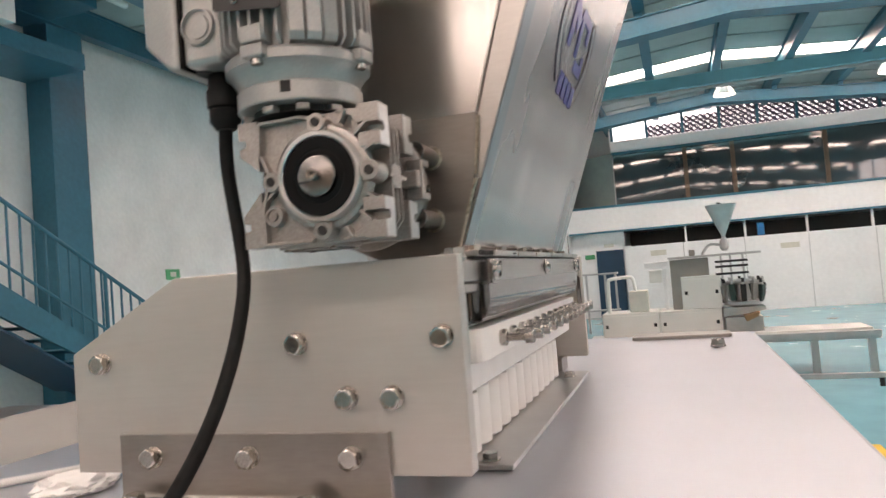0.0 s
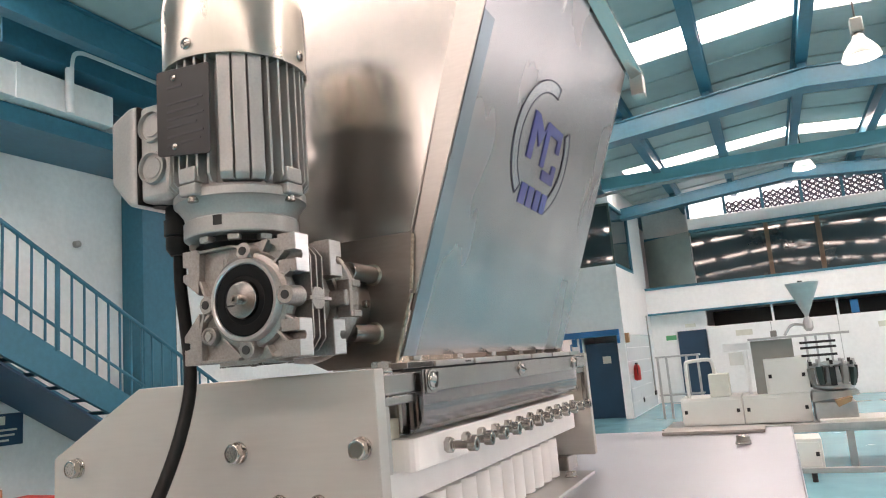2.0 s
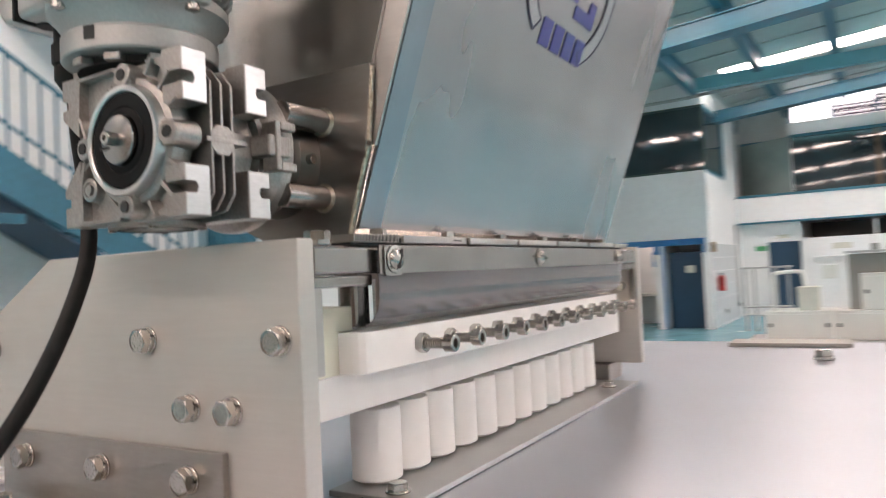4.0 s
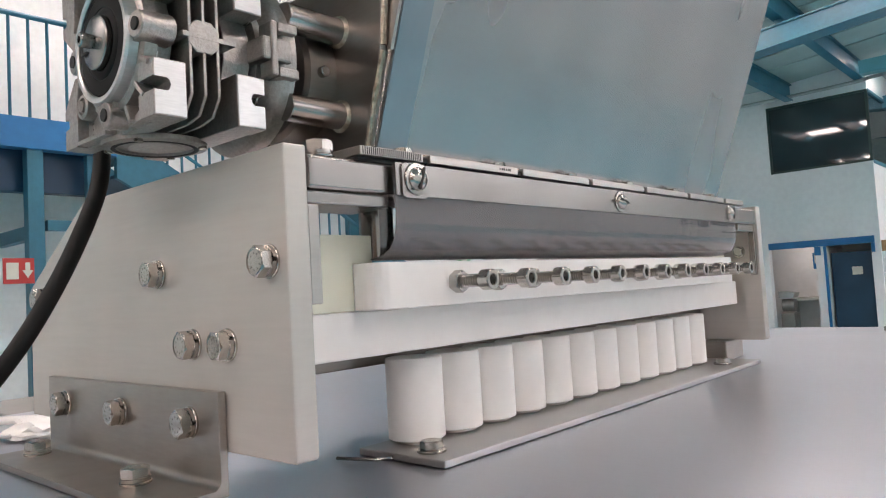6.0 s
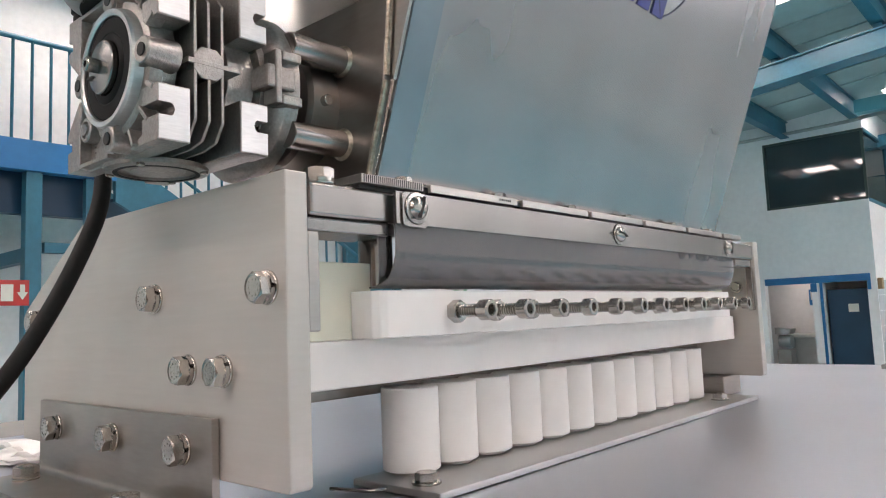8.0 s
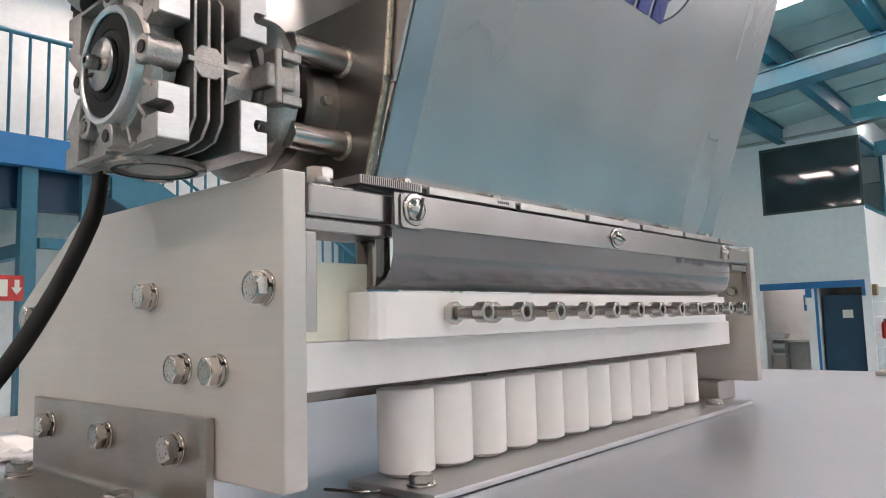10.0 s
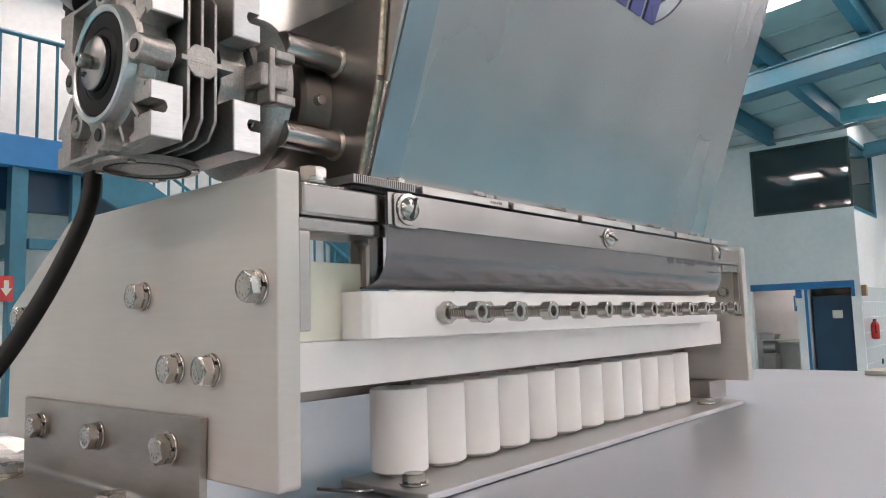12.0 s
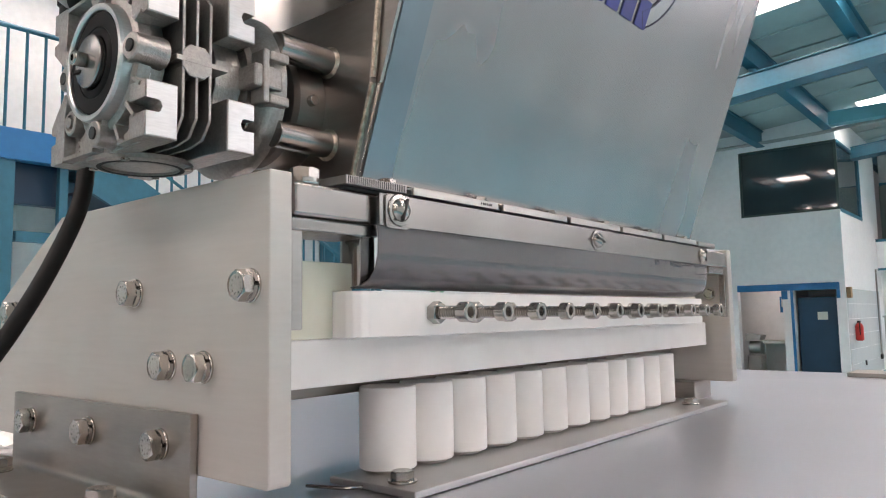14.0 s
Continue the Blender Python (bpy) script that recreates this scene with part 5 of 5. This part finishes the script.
part("boss", lathe([(0.0475, -0.058), (0.0462, -0.0655), (0.0450, -0.0665), (0.042, -0.0668)], 56, "y", (CX, 0, CZ)), "cast", gm)
rim = [(-0.160, 0.3335), (-0.1585, 0.3625), (-0.118, 0.3635), (-0.103, 0.360)]
for a, b in zip(rim, rim[1:]):
    face_rib(a, b, 0.003)
rim = [(-0.1525, 0.3045), (-0.1588, 0.284), (-0.1585, 0.2525), (-0.112, 0.2522)]
for a, b in zip(rim, rim[1:]):
    face_rib(a, b, 0.003)
face_rib((-0.1585, 0.333), (-0.1500, 0.313), 0.003)
for s in (1, -1):
    for u, v, w in (((0.034, 0.033), (0.045, 0.043), 0.0032), ((0.043, 0.019), (0.052, 0.024), 0.003), ((0.020, 0.045), (0.026, 0.056), 0.003)):
        face_rib((CX + u[0], CZ + s * u[1]), (CX + v[0], CZ + s * v[1]), w, -0.0685)
    face_rib((CX + 0.0375, CZ + s * 0.0215), (CX + 0.0375, CZ + s * 0.034), 0.0024, -0.064)
    step = [(CX + 0.016, CZ + s * 0.0555), (CX + 0.031, CZ + s * 0.0500), (CX + 0.038, CZ + s * 0.041), (CX + 0.0385, CZ + s * 0.056), (CX + 0.016, CZ + s * 0.0572)]
    part("face_step", prism(step, "y", -0.0645, -0.058, bevel=0.0006), "cast", gm)
face_rib((CX - 0.062, CZ - 0.018), (CX - 0.044, CZ - 0.004), 0.003, -0.0655)
face_rib((CX - 0.036, CZ - 0.034), (CX - 0.014, CZ - 0.054), 0.0028, -0.063)
for k, (x, z, w, h) in enumerate(((-0.1335, 0.347, 0.0012, 0.012), (-0.1285, 0.349, 0.0012, 0.012), (-0.131, 0.347, 0.006, 0.0012), (-0.150, 0.27, 0.0026, 0.0014), (-0.150, 0.266, 0.0026, 0.0014), (-0.150, 0.262, 0.0026, 0.0014), (-0.150, 0.258, 0.0026, 0.0014))):
    part("cast_mark", box(x - w / 2, x + w / 2, -0.0592, -0.0584, z - h / 2, z + h / 2, 0.0002), "cast", gm)
part("bottom_cap", lathe([(0.036, 0.251), (0.036, 0.2475), (0.031, 0.2465), (0.027, 0.2465), (0.027, 0.249), (0.02, 0.249), (0.018, 0.2475), (0.0001, 0.2475)], 40, at=(MX + 0.012, MY, 0)), "cast", gm)
part("cap_groove", lathe([(0.0268, 0.2462), (0.0298, 0.2462), (0.0298, 0.2468), (0.0268, 0.2468)], 40, at=(MX + 0.012, MY, 0), close=True), "dark", gm, "dark ring groove")
for a in (45, 135, 225, 315):
    part("cap_screw", tube((MX + 0.012 + 0.0335 * math.cos(radians(a)), MY + 0.0335 * math.sin(radians(a)), 0.2475), (MX + 0.012 + 0.0335 * math.cos(radians(a)), MY + 0.0335 * math.sin(radians(a)), 0.2455), 0.003, seg=10), "bolt", gm)
# output side towards the hopper
part("output_flange", lathe([(0.03, 0.012), (0.052, 0.014), (0.052, 0.020), (0.063, 0.028), (0.064, 0.030), (0.064, 0.039), (0.063, 0.040), (0.025, 0.040)], 56, "y", (CX - 0.004, 0, CZ)), "cast", gm)
part("arm", box(-0.058, -0.036, 0.010, 0.034, 0.299, 0.316, 0.002), "cast", gm)
part("arm", box(-0.050, -0.034, 0.016, 0.021, 0.288, 0.327, 0.0012), "cast", gm)
part("arm", box(-0.050, -0.034, 0.0212, 0.038, 0.320, 0.327, 0.0012), "cast", gm)
part("arm", box(-0.050, -0.034, 0.0212, 0.038, 0.288, 0.295, 0.0012), "cast", gm)
bolt(gm, (-0.056, 0.012, 0.337), (0, -1, 0.0), small=True)
bolt(gm, (-0.056, 0.012, 0.276), (0, -1, 0.0), small=True)
part("bearing_disc", lathe([(0.02, 0.060), (0.046, 0.060), (0.050, 0.063), (0.050, 0.0879), (0.02, 0.0879)], 48, "y", (CX - 0.004, 0, CZ)), "bearing", gm)
part("set_screw", tube((CX + 0.043, 0.073, CZ - 0.003), (CX + 0.0515, 0.073, CZ - 0.003), 0.0042, seg=14, bevel=0.0006), "bolt", gm)
part("shaft_through", tube((CX - 0.004, 0.039, CZ), (CX - 0.004, 0.061, CZ), 0.018, seg=28), "steel", gm)
for x, z in ((-0.048, 0.338), (-0.050, 0.272), (-0.150, 0.338), (-0.150, 0.272)):
    so = part("standoff", tube((x, 0.036, z), (x, 0.0878, z), 0.0105, seg=28, bevel=0.0006), "steel", gm, "round steel standoff")
    part("weld", lathe([(0.0105, 0.0855), (0.0125, 0.087), (0.0128, 0.0879)], 28, "y", (x, 0, z)), "weld", so)
# motor
AX = (MX, MY, 0.004)
# Collar blackened as the shaded gap below the motor flange.
part("input_collar", lathe([(0.047, 0.3645), (0.044, 0.366), (0.044, 0.3715)], 48, at=AX), "cast_shade", gm)
for a in (-150, -95, -60, -25, 30):
    q = Matrix.Translation(AX) @ Matrix.Rotation(radians(a), 4, "Z")
    part("input_lug", box(0.043, 0.0535, -0.006, 0.006, 0.3645, 0.3705, 0.001), "cast", gm, m=q)
part("motor_flange", lathe([(0.040, 0.3718), (0.0575, 0.3722), (0.0585, 0.3735), (0.0585, 0.3885), (0.0565, 0.3905), (0.0585, 0.397), (0.0655, 0.4065), (0.0675, 0.4075), (0.0675, 0.4155), (0.064, 0.419), (0.055, 0.4205)], 64, at=AX), "motor", gm)
part("notch", box(0.0545, 0.0589, -0.0045, 0.0045, 0.379, 0.389), "dark", gm, m=Matrix.Translation(AX) @ Matrix.Rotation(radians(-74), 4, "Z"))
part("stator", lathe([(0.0565, 0.4195), (0.0565, 0.56)], 56, at=AX), "motor", gm, "grey ribbed motor body")
fin = bmesh.new()
prism([(0.056, 0.4215), (0.066, 0.4215), (0.0715, 0.4275), (0.0715, 0.553), (0.056, 0.553)], "y", -0.0014, 0.0014, fin, bevel=0.0005)
FIN = finish(fin, "cooling_fin", "motor")
RIB = finish(prism([(0.055, 0.4215), (0.067, 0.4215), (0.0712, 0.4275), (0.0712, 0.553), (0.055, 0.553)], "y", -0.0068, 0.0068, bevel=0.0011), "wide_rib", "motor")
for a in (-61, -48.5, -36, 119, 131.5, 144):
    place("wide_rib", RIB, gm, m=Matrix.Translation(AX) @ Matrix.Rotation(radians(a), 4, "Z"))
for k in range(36):
    a = 10 * k - 25
    if -70 < (a + 180) % 360 - 180 < -28 or 112 < (a + 180) % 360 - 180 < 150:
        continue
    place("cooling_fin", FIN, gm, m=Matrix.Translation(AX) @ Matrix.Rotation(radians(a), 4, "Z"))
for a in (-4, 86, 176, 266):
    c, s = math.cos(radians(a)), math.sin(radians(a))
    R = Matrix.Translation(AX) @ Matrix.Rotation(radians(a), 4, "Z")
    lug = part("lug", box(0.054, 0.074, -0.0115, 0.0115, 0.4085, 0.4205, 0.002), "motor", gm, m=R)
    part("screw", lathe([(0.0055, 0.4085), (0.0055, 0.4035), (0.0047, 0.403), (0.0001, 0.403)], 18, at=(0.0655, 0, 0)), "bolt", lug)
    part("pad", box(0.056, 0.0735, -0.011, 0.011, 0.4215, 0.437, 0.0015), "motor", gm, m=R)
part("fan_cover", lathe([(0.0725, 0.549), (0.0752, 0.549), (0.0755, 0.552), (0.0755, 0.618), (0.0735, 0.630), (0.066, 0.639), (0.05, 0.643), (0.0001, 0.644)], 72, at=AX), "cover", gm, "pressed metal fan cover")
# Dark ring coloured as the shadow inside the fan cover's edge.
part("shadow_gap", lathe([(0.0715, 0.5525), (0.0722, 0.5495)], 56, at=AX), "dark", gm)
for a in (-89, 8, 92, 188):
    R = Matrix.Translation(AX) @ Matrix.Rotation(radians(a), 4, "Z")
    sc = part("cover_screw", lathe([(0.0062, 0.0755), (0.0060, 0.0775), (0.004, 0.0788), (0.0001, 0.0791)], 20, "x", (0, 0, 0.5625)), "bolt", gm, m=R)
    part("cross_slot", box(0.0785, 0.0793, -0.0028, 0.0028, 0.562, 0.563), "dark", sc)
    part("cross_slot", box(0.0785, 0.0793, -0.0005, 0.0005, 0.5597, 0.5653), "dark", sc)
np_ = part("nameplate", prism([(-0.1735, 0.459), (-0.1715, 0.457), (-0.110, 0.449), (-0.107, 0.451), (-0.106, 0.539), (-0.108, 0.541), (-0.171, 0.545), (-0.1735, 0.543)], "y", -0.1025, -0.1005, bevel=0.0004), "name", gm, "dark rating plate with faint unreadable print")
for z, w in ((0.525, 0.02), (0.508, 0.046), (0.500, 0.04), (0.492, 0.047), (0.484, 0.038), (0.474, 0.046), (0.466, 0.042)):
    part("print_line", box(-0.160, -0.160 + w, -0.1030, -0.1026, z - 0.0012, z + 0.0012), "label_grey", np_)
for z in (0.534, 0.463):
    part("plate_screw", lathe([(0.0038, -0.1026), (0.0035, -0.1040), (0.002, -0.1048), (0.0001, -0.1049)], 18, "y", (-0.150, 0, z)), "bolt", np_)
part("plate_post", box(-0.165, -0.115, -0.1003, -0.09, 0.46, 0.53, 0.002), "motor", gm)
tbx = part("terminal_box", box(-0.2285, -0.185, -0.074, 0.02, 0.424, 0.530, 0.006, segs=3), "motor", gm, "grey terminal box")
part("gasket", box(-0.2315, -0.2287, -0.075, 0.021, 0.423, 0.531, 0.001), "rubber", tbx, "thin black gasket")
lid = bmesh.new()
y0, y1 = -0.076, 0.022
vs0 = [(-0.2317, y0, 0.422), (-0.2317, y1, 0.422), (-0.2317, y1, 0.532), (-0.2317, y0, 0.532)]
vs1 = [(-0.242, y0, 0.422), (-0.242, y1, 0.422), (-0.242, y1, 0.532), (-0.242, y0, 0.532)]
vs2 = [(-0.274, y0 + 0.006, 0.452), (-0.274, y1 - 0.006, 0.452), (-0.274, y1 - 0.006, 0.522), (-0.274, y0 + 0.006, 0.522)]
rows = [[lid.verts.new(v) for v in vs] for vs in (vs0, vs1, vs2)]
for a, b in zip(rows, rows[1:]):
    for i in range(4):
        lid.faces.new((a[i], a[(i + 1) % 4], b[(i + 1) % 4], b[i]))
lid.faces.new(rows[0])
lid.faces.new(rows[-1])
bmesh.ops.recalc_face_normals(lid, faces=lid.faces)
bmesh.ops.bevel(lid, geom=lid.edges[:], offset=0.004, segments=3, affect="EDGES", profile=0.5)
part("box_lid", lid, "motor", tbx)
for z in (0.504, 0.459):
    part("knockout", lathe([(0.0178, -0.0735), (0.0172, -0.0785), (0.0155, -0.0788), (0.0148, -0.0746), (0.0115, -0.0746), (0.0108, -0.0765), (0.0001, -0.0768)], 36, "y", (-0.2085, 0, z)), "motor", tbx)
part("box_hole", tube((-0.222, -0.05, 0.4245), (-0.222, -0.05, 0.4225), 0.009, seg=20), "dark", tbx)
gl = part("cable_gland", lathe([(0.0145, 0.4238), (0.0145, 0.408), (0.0165, 0.408), (0.0165, 0.392), (0.0135, 0.390), (0.0148, 0.389), (0.0148, 0.378), (0.0095, 0.370)], 12, at=(-0.213, -0.035, 0)), "rubber", gm, "black plastic cable gland")
cb = thing("power_cable", (-0.21, -0.05, 0.0), "thick black power cable hanging past the plate", "cable")
part("cable", pipe([(-0.213, -0.035, 0.385), (-0.219, -0.030, 0.34), (-0.217, -0.026, 0.30), (-0.212, -0.026, 0.262), (-0.206, -0.031, 0.232), (-0.201, -0.045, 0.20), (-0.200, -0.066, 0.156), (-0.204, -0.095, 0.105),
                    (-0.212, -0.135, 0.055), (-0.225, -0.19, 0.010), (-0.26, -0.26, 0.007), (-0.3, -0.296, 0.0068)], 0.0066, 16), "rubber", cb)

# clutter beside the machine
cvb = thing("side_conveyor", (-1.1, 1.0, FL), "grey steel conveyor trough beside the table", "conveyor")
part("trough", box(-1.5, -0.80, 0.2, 2.6, -0.22, -0.08, 0.01), "grey", cvb)
part("edge", box(-0.83, -0.79, 0.2, 2.6, -0.078, -0.05, 0.006), "grey", cvb)
part("bed", box(-1.5, -0.84, 0.2, 2.6, -0.078, -0.06, 0.004), "grey", cvb)
for x in (-1.4, -0.9):
    for y in (0.3, 2.5):
        part("leg", box(x - 0.03, x + 0.03, y - 0.03, y + 0.03, FL, -0.22), "rack", cvb)
bag = bmesh.new()
bmesh.ops.create_icosphere(bag, subdivisions=4, radius=1.0)
for v in bag.verts:
    n = noise.noise(v.co * 3.0) * 0.25 + noise.noise(v.co * 9.0) * 0.12
    v.co = Vector((-0.49 + v.co.x * 0.04 * (1 + n), 0.03 + v.co.y * 0.05 * (1 + n), max(0.0006, 0.007 + v.co.z * 0.012 * (1 + 2 * n))))
solid("plastic_bag", bag, "nylon", "crumpled white plastic bag lying on the table", "bag")
solid("small_tube", pipe([(-0.68, -0.02, 0.006), (-0.6, 0.03, 0.006), (-0.5, 0.17, 0.006)], 0.005, 10), "nylon", "thin white plastic tube lying on the table", "tube")

# ---- wall tiles, nearest to the door ----
for j in range(6):
    for i in range(12):
        place("tile", TILE, wall_tiles, m=Matrix.Translation((OX + 0.0005, 17.75 + 0.34 * i, FL + 0.02 + 0.34 * j)))
